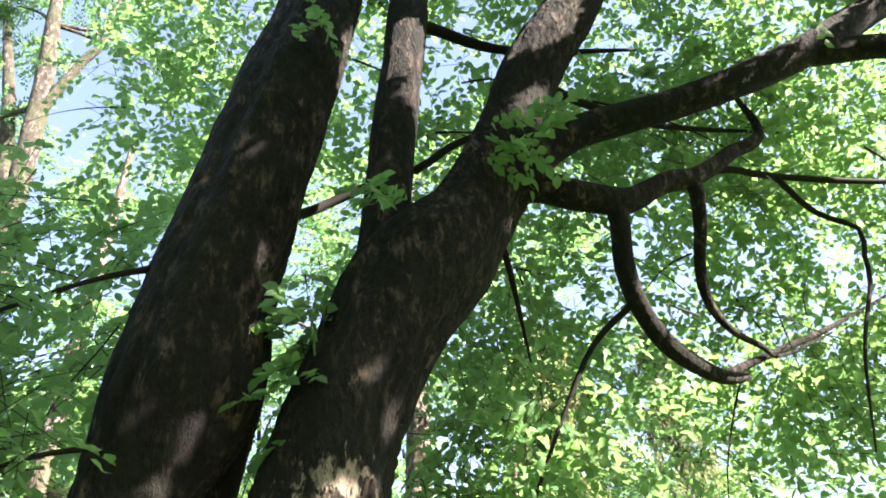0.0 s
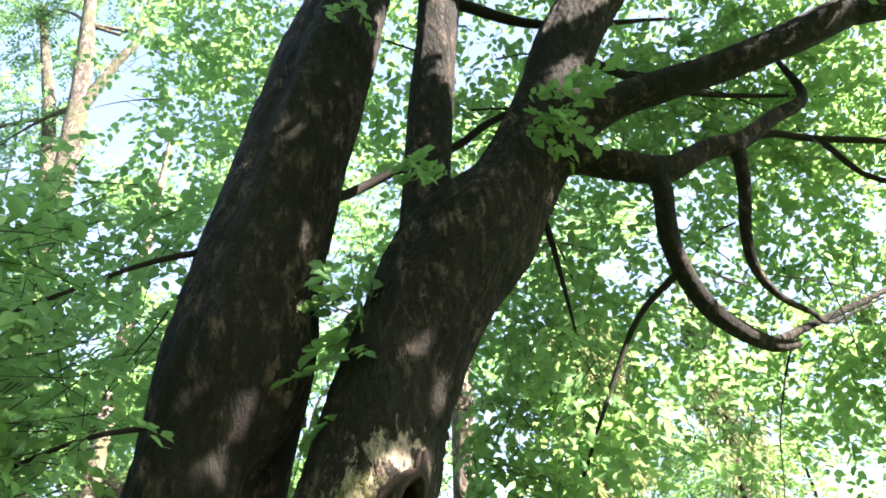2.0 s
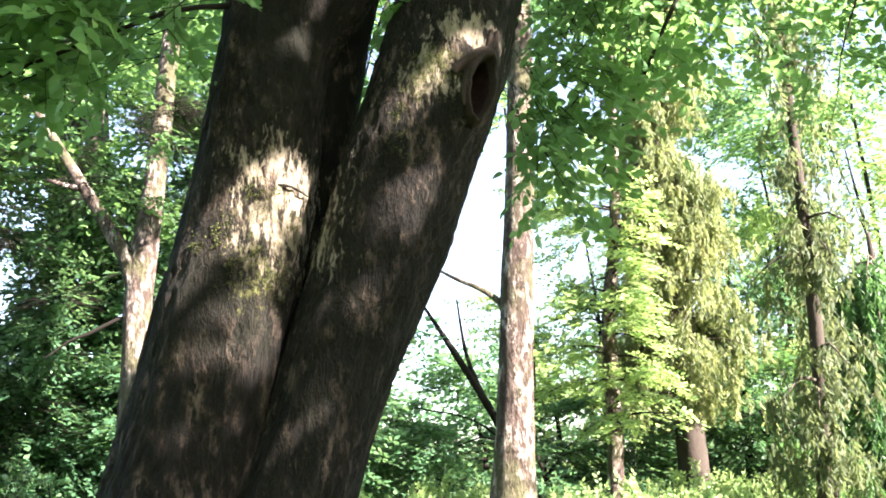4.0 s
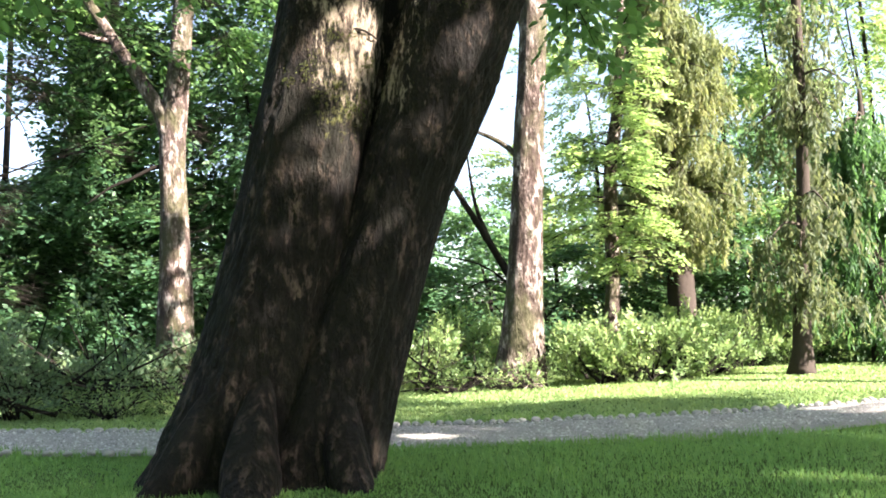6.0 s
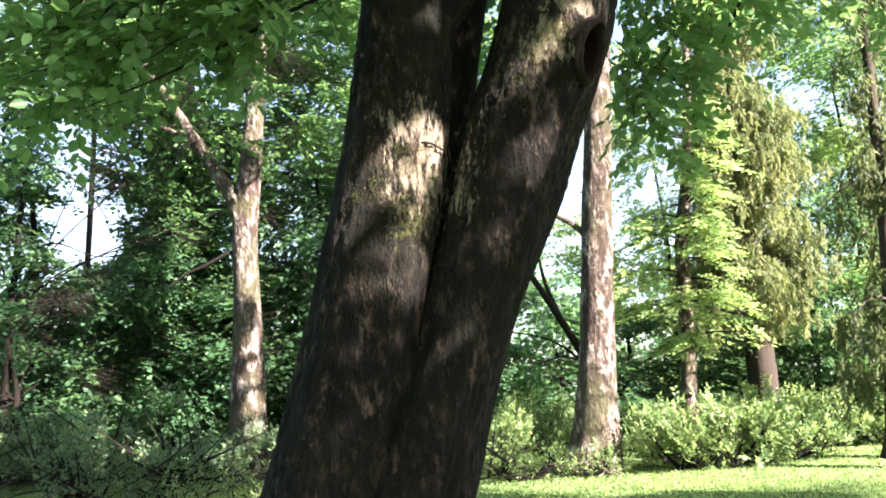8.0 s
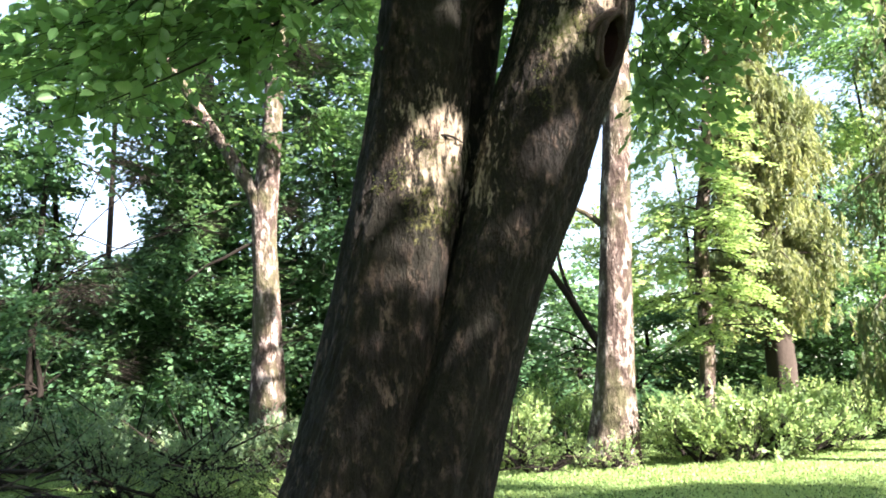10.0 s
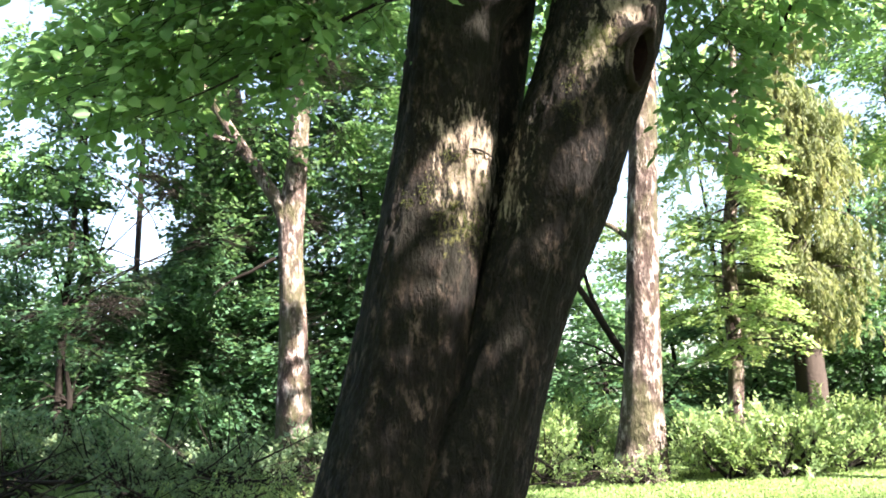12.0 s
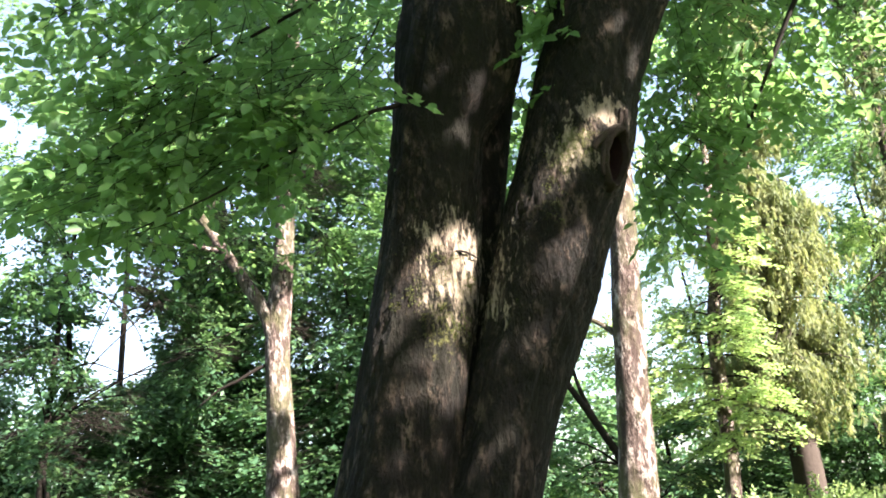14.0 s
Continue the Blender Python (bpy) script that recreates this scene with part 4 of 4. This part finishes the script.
def weeping_spruce(label, trunk, low, top, reach, n, mat=None):
    """A spruce whose side branches hang with curtains of needles."""
    tree = thing("spruce_tree", (trunk[0][0], trunk[0][1], 0), label, "tree")
    part("trunk", tube(trunk, 16, 0.2, 0.07, 0.05, None, trunk[0][0]), BARK_SPRUCE, tree)
    x0, y0 = trunk[0][:2]
    pos, way, ln = [], [], []
    for i in range(n):
        z = rng.uniform(low, top)
        a = rng.uniform(0, 2 * math.pi)
        r = reach * (1 - 0.55 * (z - low) / (top - low)) * rng.uniform(0.6, 1.1)
        d = np.array([math.cos(a), math.sin(a), 0])
        base = np.array([np.interp(z, [q[2] for q in trunk], [q[0] for q in trunk]), y0, z])
        rows = [(*(base), 0.035), (*(base + d * r * 0.5 + np.array([0, 0, 0.05])), 0.024), (*(base + d * r + np.array([0, 0, -0.35])), 0.006)]
        if i % 3 == 0:
            part("limb", tube(rows, 5, 0.3, 0.08), BARK_GREY, tree)
        k, m = 16, 24
        s = np.repeat(rng.uniform(0.12, 1, k), m)
        drop = np.tile(np.linspace(0, 1, m), k) * np.repeat(rng.uniform(0.25, 0.85, k), m)
        off = np.repeat(rng.normal(0, 0.16, (k, 2)), m, 0) + rng.normal(0, 0.025, (k * m, 2))
        p = base + d * r * s[:, None] + np.stack([off[:, 0], off[:, 1], 0.1 * np.sin(s * 3) - 0.35 * s ** 2 - drop], 1)
        pos.append(p)
        way.append(np.stack([rng.normal(0, 0.45, k * m), rng.normal(0, 0.45, k * m), -np.ones(k * m)], 1))
        ln.append(rng.uniform(0.08, 0.2, k * m))
    pos, way, ln = np.concatenate(pos), np.concatenate(way), np.concatenate(ln)
    keep = sun_gaps(pos) | (rng.uniform(0, 1, len(pos)) < 0.4)
    pos, way, ln = pos[keep], way[keep], ln[keep]
    attach("crown", leaf_mesh("crown", pos, way, rng.normal(0, 1, pos.shape), ln * 1.25, 0.047, False), mat or NEEDLE, tree, "hanging curtains of dull green needles", "stuff")
    return tree


def shrub(x, y, w, d, h, n, mat, label, leaf=0.11, bare=0.0, group="shrubs along the path"):
    ob = thing("shrub", (x, y, 0), label, "shrub", group)
    for i in range(9):
        a = rng.uniform(0, 2 * math.pi)
        tip = np.array([x + math.cos(a) * w * 0.8, y + math.sin(a) * d * 0.8, h * rng.uniform(0.55, 1.0)])
        b = np.array([x + rng.normal(0, 0.2 * w), y + rng.normal(0, 0.2 * d), -0.05])
        mid = b * 0.5 + tip * 0.5 + np.array([0, 0, -0.1 * h])
        part("stem", tube([(*b, 0.028), (*mid, 0.02), (*tip, 0.005)], 5, 0.2, 0.1), BARK_DARK, ob)
    k = max(6, n // 14)
    v = unit(rng.normal(0, 1, (k, 3))) * rng.uniform(0.55, 1.0, (k, 1))
    v[:, 2] = np.abs(v[:, 2])
    hubs = np.array([x, y, 0.05 + bare * h]) + v * np.array([w, d, h * (1 - bare) * 0.92])
    p = hubs[rng.integers(0, k, n)] + rng.normal(0, 0.13, (n, 3))
    p[:, 2] = np.abs(p[:, 2])
    wy = unit(np.array([0, 0, 0.5]) + (p - np.array([x, y, 0])) * 0.5 / np.array([w, d, h]) + rng.normal(0, 0.5, (n, 3)))
    pos, out, nr, size, tip = sprays(p, wy, rng.uniform(0.15, 0.35, n), 7, leaf, 0.1, 0.5)
    attach("foliage", leaf_mesh("foliage", pos, out, nr, size, size * 0.5, False), mat, ob, "", "stuff")
    attach("twig", twig_mesh("twig", p * 1.0 - wy * 0.15, tip, 0.006), BARK_DARK, ob, "", "stuff")
    return ob


def build_surroundings():
    # red-barked trees beyond the path
    park_tree("tall straight tree with scaly reddish bark and a forked limb",
              [(-4.93, 16.6, -0.15, 0.52), (-4.93, 16.6, 0.3, 0.43), (-4.92, 16.6, 1.1, 0.36), (-4.91, 16.6, 2.1, 0.32), (-4.92, 16.6, 3.3, 0.27), (-4.95, 16.6, 4.6, 0.25), (-4.90, 16.6, 5.6, 0.26), (-4.76, 16.6, 6.9, 0.21), (-4.6, 16.6, 9.5, 0.19), (-4.4, 16.6, 12.7, 0.16), (-4.1, 16.6, 18, 0.07)],
              BARK_PINE, LEAF, [((-4.0, 17.2, 7.9), (1.7, 0.8, 0.9), 130), ((-4.6, 15.9, 8.0), (0.8, 0.4, 1.1), 230), ((-5.3, 15.9, 7.0), (0.9, 0.4, 0.5), 60), ((-4.3, 15.9, 11.2), (1.2, 0.5, 1.4), 120), ((-5.6, 18.0, 10.5), (2.6, 1.0, 1.4), 300), ((-7.5, 17.0, 9.0), (1.8, 1.4, 1.2), 200), ((-5.6, 19.5, 14.5), (3.2, 1.5, 2.2), 190)],
              0.16, 10, 0,
              extra=[[(-4.95, 16.55, 4.9, 0.17), (-5.15, 16.5, 5.6, 0.15), (-5.55, 16.45, 6.3, 0.135), (-5.98, 16.4, 7.0, 0.12), (-6.45, 16.4, 7.75, 0.10), (-7.2, 16.4, 8.9, 0.06), (-8.4, 16.4, 10.2, 0.03)],
                     [(-6.0, 16.42, 7.05, 0.07), (-6.3, 16.3, 7.1, 0.055), (-6.65, 16.2, 7.2, 0.03)]],
              dark=[[(-5.05, 16.6, 4.55, 0.05), (-5.3, 16.5, 4.5, 0.04), (-5.75, 16.42, 4.25, 0.035), (-6.1, 16.4, 4.12, 0.025), (-6.6, 16.35, 3.75, 0.01)]])
    park_tree("tall straight tree with scaly reddish bark in the sun",
              [(1.62, 15.3, -0.15, 0.64), (1.68, 15.3, 0.25, 0.47), (1.75, 15.3, 0.7, 0.41), (1.79, 15.3, 1.24, 0.37), (1.93, 15.3, 2.9, 0.30), (2.09, 15.3, 5.0, 0.275), (2.24, 15.3, 6.65, 0.25), (2.45, 15.3, 10, 0.22), (2.6, 15.3, 16, 0.16), (2.7, 15.3, 22, 0.06)],
              BARK_PINE, LEAF, [((2.4, 15.6, 13), (3.6, 2.0, 3.0), 420), ((4.5, 16.5, 17), (4, 2.5, 3), 320)], 0.16, 10, 4,
              extra=[[(1.95, 15.3, 4.1, 0.07), (1.5, 15.3, 4.5, 0.05), (0.9, 15.3, 4.8, 0.03), (0.2, 15.4, 5.3, 0.012)]])
    layered_tree()
    weeping_spruce("weeping spruce with brownish hanging needles", [(6.73, 22, -0.1, 0.46), (6.74, 22, 0.9, 0.38), (6.76, 22, 2.2, 0.35), (6.8, 22, 6, 0.2), (6.9, 22, 17, 0.05)], 3.0, 16, 2.2, 300)
    weeping_spruce("thin spruce with sparse drooping branches on the lawn", [(6.90, 15.5, -0.1, 0.30), (6.95, 15.5, 0.3, 0.20), (7.00, 15.5, 1.0, 0.16), (7.24, 15.5, 3.8, 0.115), (7.4, 15.5, 8, 0.08), (7.5, 15.5, 12, 0.03)], 1.5, 11.5, 1.2, 52, NEEDLE_DULL)
    weeping_spruce("dark spruce with dense low branches", [(9.8, 18.0, -0.1, 0.22), (9.8, 18.0, 3, 0.15), (9.8, 18, 6, 0.04)], 0.5, 5.5, 2.2, 90, LEAF_DARK)
    # thin leaning tree behind, with open sky about it
    park_tree("thin leaning tree with few leaves", [(2.9, 20.5, -0.1, 0.11), (2.2, 20.5, 2.0, 0.10), (1.65, 20.5, 3.1, 0.09), (1.05, 20.5, 4.15, 0.075), (0.3, 20.5, 5.4, 0.03)], BARK_DARK, LEAF_FAR,
              [((0.9, 20.5, 2.2), (2.2, 0.8, 1.1), 160)], 0.14, 10, 4, extra=[[(1.9, 20.5, 2.6, 0.07), (1.55, 20.5, 3.4, 0.06), (1.3, 20.5, 4.2, 0.045), (1.15, 20.4, 5.4, 0.02)]])
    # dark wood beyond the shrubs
    # the palest leaf colour paints sun onto some of the farther crowns
    for x, y, top, n, mat in ((-2.6, 20.5, 8, 2100, LEAF_FAR), (-7.9, 20.4, 9.0, 1500, LEAF_FAR), (3.0, 22.6, 3.0, 750, LEAF_FAR), (1.6, 23.4, 4.4, 900, LEAF_FAR), (5.4, 23.6, 3.2, 750, LEAF_FAR), (9.2, 23.8, 4.6, 1100, LEAF_DARK), (12.6, 22.8, 4.4, 1100, LEAF_DARK), (15.6, 22.5, 5.0, 900, LEAF_DARK), (-4.2, 20.0, 11.5, 2000, LEAF_FAR), (-6.3, 21.5, 9.5, 2600, LEAF_FAR), (-9.3, 20.0, 6.2, 1600, LEAF_FAR), (-12.0, 22.5, 5.0, 1300, LEAF_FAR), (-15, 21.0, 8.5, 1500, LEAF_DARK), (-14.6, 22.0, 9.0, 800, LEAF_FAR), (-4.5, 24.5, 10, 1500, LEAF_FAR), (-9.5, 30, 6.8, 900, LEAF_SUNLIT), (-14.5, 29, 7.2, 900, LEAF_SUNLIT), (-20, 28, 10, 900, LEAF_FAR), (-4, 32, 12, 900, LEAF_FAR),
                              (0.6, 25.5, 3.6, 500, LEAF_SUNLIT), (9.5, 26.0, 14, 1900, LEAF_FAR), (13.5, 25, 15, 1600, LEAF_SUNLIT), (12.0, 28, 18, 1500, LEAF_SUNLIT), (-19, 20, 9, 700, LEAF_FAR), (4.2, 28, 7, 700, LEAF_SUNLIT), (6.0, 29, 14, 1500, LEAF_SUNLIT), (-11.0, 18.5, 4.5, 900, LEAF_FAR)):
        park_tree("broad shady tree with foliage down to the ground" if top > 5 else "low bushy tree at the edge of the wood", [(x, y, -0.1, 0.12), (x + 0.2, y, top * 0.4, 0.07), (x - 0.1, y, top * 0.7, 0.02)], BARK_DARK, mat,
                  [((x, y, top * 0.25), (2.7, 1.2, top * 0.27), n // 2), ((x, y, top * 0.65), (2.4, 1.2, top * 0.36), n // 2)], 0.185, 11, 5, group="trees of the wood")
    park_tree("tall tree with a pale trunk that forks high up", [(-8.8, 22, -0.1, 0.46), (-8.85, 22, 4, 0.40), (-9.0, 22, 14, 0.38), (-9.1, 22, 20, 0.37), (-9.25, 22, 25.3, 0.35), (-9.65, 22, 30, 0.27), (-10.3, 22, 36, 0.10)], BARK_MID, LEAF_FAR,
              [((-8.2, 20.7, 7.0), (0.8, 0.4, 3.4), 420), ((-7.7, 19.6, 4.6), (0.9, 0.4, 2.4), 420), ((-9.5, 23.0, 34), (3.6, 1.5, 3.0), 260), ((-11.5, 23.5, 27), (2.4, 1.0, 3.0), 150), ((-6.5, 23.5, 31), (2.5, 1.0, 2.5), 150)], 0.2, 10, 3, extra=[[(-9.2, 22, 24.9, 0.22), (-8.7, 21.9, 26.2, 0.19), (-8.1, 21.8, 27.6, 0.17), (-7.6, 21.8, 28.6, 0.15), (-7.5, 21.8, 30.4, 0.10), (-7.1, 21.8, 33, 0.05)]])
    park_tree("tall slender leaning tree with a pale trunk", [(-7.9, 24, -0.1, 0.36), (-8.9, 24, 10, 0.31), (-10.1, 24, 20, 0.29), (-11.2, 24, 27, 0.25), (-12.8, 24, 34, 0.14)], BARK_MID, LEAF_FAR,
              [((-12.5, 24.5, 33), (3.0, 1.2, 3.0), 220), ((-14.0, 24.5, 25), (2.4, 1.0, 3.0), 180)], 0.2, 10, 3)
    # high crowns behind, seen between the leaves of the old tree
    for x, y, z, n in ((-7.5, 19.5, 10.0, 1300), (-12.0, 19, 9.5, 800), (-3, 21, 12, 1200), (-4, 22, 19, 380), (3, 24, 18, 500), (7, 27, 22, 420), (-2, 26, 25, 420), (13.8, 24, 12, 420), (11.4, 23.5, 13.5, 360), (2.75, 21.5, 10.2, 150), (-11.5, 25, 22, 260), (-14, 26, 30, 300)):
        park_tree("tall tree with a high open crown", [(x, y + 1.5, -0.1, 0.12), (x + 0.4, y + 1.5, z * 0.5, 0.08), (x, y + 1, z + 2, 0.03)], BARK_DARK, LEAF, [((x, y, z), (4.2, 2.0, 2.8), n)], 0.2, 10, 5, group="tall trees of the wood")
    park_tree("slender tree with airy hanging leafy twigs", [(-11.2, 18.6, -0.1, 0.10), (-11.0, 18.5, 4, 0.08), (-10.6, 18.4, 8, 0.05), (-9.6, 18.2, 12.6, 0.02)], BARK_DARK, LEAF_FAR,
              [((-9.9, 18, 7.2), (1.3, 0.7, 0.5), 130), ((-10.6, 18, 5.6), (0.7, 0.7, 1.0), 100), ((-9.2, 18, 4.5), (1.4, 0.6, 0.2), 40), ((-8.2, 18, 6.6), (1.1, 0.6, 0.45), 80), ((-9.2, 18, 6.0), (1.0, 0.5, 0.3), 6), ((-9.6, 18, 3.9), (2.0, 0.8, 0.6), 260),
               ((-10.5, 18, 10.5), (2.4, 1.0, 1.8), 260), ((-12.6, 18.5, 8.6), (1.5, 1.0, 1.5), 200), ((-13.2, 18.5, 11.8), (2.2, 1.2, 2.2), 230), ((-13.6, 18.5, 14.2), (2.6, 1.2, 1.7), 200), ((-11.9, 19, 5.8), (1.1, 0.8, 1.6), 260), ((-7.2, 18.6, 5.2), (0.4, 0.6, 1.0), 80), ((-6.0, 18.8, 6.6), (1.1, 0.6, 1.2), 170), ((-9.0, 19, 3.7), (2.4, 0.8, 0.6), 240)], 0.17, 10, 1,
              dark=[[(-10.7, 18.4, 7.4, 0.03), (-9.6, 18.2, 6.9, 0.02), (-8.7, 18, 6.0, 0.014), (-8.4, 18, 5.2, 0.005)], [(-11.0, 18.5, 5.0, 0.03), (-9.9, 18.2, 5.3, 0.02), (-8.8, 18, 4.9, 0.014), (-7.9, 18, 4.9, 0.005)],
                    [(-10.0, 18.3, 10.6, 0.04), (-9.2, 18, 10.2, 0.03), (-8.6, 18, 9.8, 0.015)], [(-9.6, 18.2, 12.6, 0.03), (-9.2, 18, 11.2, 0.03), (-8.8, 18, 10.2, 0.02)]])
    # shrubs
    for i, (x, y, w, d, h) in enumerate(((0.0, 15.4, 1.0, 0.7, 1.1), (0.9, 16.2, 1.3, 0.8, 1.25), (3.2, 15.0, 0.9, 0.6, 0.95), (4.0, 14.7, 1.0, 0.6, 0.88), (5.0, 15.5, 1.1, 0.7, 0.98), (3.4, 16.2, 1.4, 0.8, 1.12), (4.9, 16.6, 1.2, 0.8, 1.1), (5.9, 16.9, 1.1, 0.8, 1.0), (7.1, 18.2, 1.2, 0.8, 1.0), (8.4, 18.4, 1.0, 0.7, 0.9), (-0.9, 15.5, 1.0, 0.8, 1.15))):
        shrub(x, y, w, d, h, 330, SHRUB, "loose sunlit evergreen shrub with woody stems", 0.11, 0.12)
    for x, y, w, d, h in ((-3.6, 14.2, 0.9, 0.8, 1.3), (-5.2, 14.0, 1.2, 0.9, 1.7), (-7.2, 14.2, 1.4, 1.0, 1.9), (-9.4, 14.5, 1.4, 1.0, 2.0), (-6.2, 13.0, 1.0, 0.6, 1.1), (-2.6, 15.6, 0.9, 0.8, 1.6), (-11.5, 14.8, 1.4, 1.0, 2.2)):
        shrub(x, y, w, d, h, 240, SHRUB_SHADED, "evergreen shrub with bare crossing stems, coloured darker for shade", 0.11, 0.15)
    for x, y, w, d, h in ((-3.2, 12.4, 0.8, 0.35, 0.30), (-4.6, 12.2, 0.6, 0.3, 0.22), (-1.9, 12.8, 0.6, 0.4, 0.28), (1.55, 14.7, 0.45, 0.16, 0.22), (0.4, 14.6, 0.7, 0.3, 0.25)):
        shrub(x, y, w, d, h, 90, SHRUB, "low clump of fresh green herbs in the grass", 0.07, 0.0, "herbs at the wood's edge")
    for x, y, w, n in ((-7.0, 12.6, 1.7, 34), (-4.6, 13.2, 1.2, 26), (-9.5, 13.0, 1.5, 22), (-0.2, 14.2, 0.7, 7)):
        brushwood(x, y, w, n, "tangle of bare crooked dry boughs beside the shrubs")
    for x in np.arange(8.5, 17, 1.7):
        shrub(float(x), 20.0, 1.0, 0.6, 1.0, 220, SHRUB, "clipped low bright green hedge plant", 0.10, 0.0, "hedge plants")


def build_shade_tree():
    """An unseen neighbour, added so that its shadow lies over the lawn and the path."""
    park_tree("unseen leafy park tree added to shade the lawn", [(15, -0.3, -0.1, 0.5), (15, -0.3, 4, 0.4), (14.5, 0.1, 9, 0.25), (14.5, 0.3, 12.5, 0.06)], BARK_PINE, LEAF,
              [((10.8, -0.4, 9.2), (2.6, 2.2, 1.5), 800), ((14.5, 0.9, 10.5), (3.0, 2.6, 1.8), 1200), ((17.2, 1.2, 10.3), (2.0, 2.0, 1.5), 700), ((14, -2.5, 10), (4, 2.5, 2.5), 700), ((18.5, -1.9, 10.5), (3.5, 2.2, 1.6), 1100), ((19.8, 0.7, 10.4), (2.5, 1.8, 1.4), 800)], 0.17, 11, 5)


def build_dapple_tree():
    """An unseen tree, added at the lawn's edge: its loose leaves dapple the straight tree beyond the path."""
    park_tree("unseen loose-crowned tree added to dapple the straight trunk", [(13.0, 9.6, -0.1, 0.28), (12.8, 9.6, 5, 0.2), (12.0, 9.8, 10, 0.1), (11.4, 9.9, 13, 0.03)], BARK_PINE, LEAF,
              [((10.2, 10.0, 7.2), (1.0, 1.3, 1.3), 14), ((10.2, 10.0, 9.8), (1.0, 1.2, 1.6), 24), ((10.4, 10.0, 12.6), (1.0, 1.2, 1.4), 28)], 0.17, 11, 4)


def brushwood(x, y, w, n, label):
    """A tangle of bare crooked boughs lying by the shrubs."""
    ob = thing("brushwood", (x, y, 0), label, "brushwood", "brushwood by the path")
    for i in range(n):
        a = rng.uniform(-0.5, 0.5) + (math.pi if i % 2 else 0)
        p = np.array([x + rng.uniform(-w, w), y + rng.uniform(-0.5, 0.5), rng.uniform(0.03, 0.5)])
        d = np.array([math.cos(a), 0.4 * math.sin(a), rng.uniform(-0.1, 0.55)])
        part("bough", tube(limb_rows(p, d, rng.uniform(0.9, 2.4), 0.008 + 0.032 * rng.uniform(0, 1) ** 2, rng.uniform(-0.22, 0.2), 6), 6, 0.15, 0.14, 0, None, i), BARK_DARK if i % 6 else BARK_GREY, ob)
    return ob


def build_rear_trees():
    """The park goes on behind the camera."""
    for x, y, z in ((-12, -5, 8), (-6, -9, 9), (2, -10, 9), (-16, 5, 9), (11, -14, 9), (-2, -17, 12), (-14, -14, 12)):
        park_tree("broad park tree at the edge of the lawn", [(x, y, -0.1, 0.4), (x, y, 3, 0.3), (x + 0.3, y, z + 3, 0.08)], BARK_PINE, LEAF_FAR,
                  [((x, y, z), (4.5, 4.0, 5.0), 420), ((x, y, z * 0.4), (3.5, 3.0, 3.0), 260)], 0.42, 8, 4, group="park trees behind the lawn")


def build_far_woods():
    n = 9000
    a = rng.uniform(-math.pi, math.pi, n)
    r = rng.uniform(42, 60, n)
    x, y = np.sin(a) * r, np.cos(a) * r
    top = np.where(np.abs(a) < 0.9, 7.5, 13.0) + 3.0 * np.array([noise.noise(Vector((v * 5, 0, 3))) for v in a])
    p = np.stack([x, y, rng.uniform(0, 1, n) * top], 1)
    pos, out, nr, size, tip = sprays(p, rng.normal(0, 1, (n, 3)), 2.2, 8, 0.55, 0.15, 0.6)
    attach("far_woods", leaf_mesh("far_woods", pos, out, nr, size, size * 0.7, False), LEAF_FAR, None)
    tagged(bpy.data.objects["far_woods"], "distant belt of leafy woodland round the park", "woods", kind="stuff")


build_ground()
build_path()
build_pebbles()
build_old_tree()
build_surroundings()
build_shade_tree()
build_dapple_tree()
build_rear_trees()
build_far_woods()
build_grass()
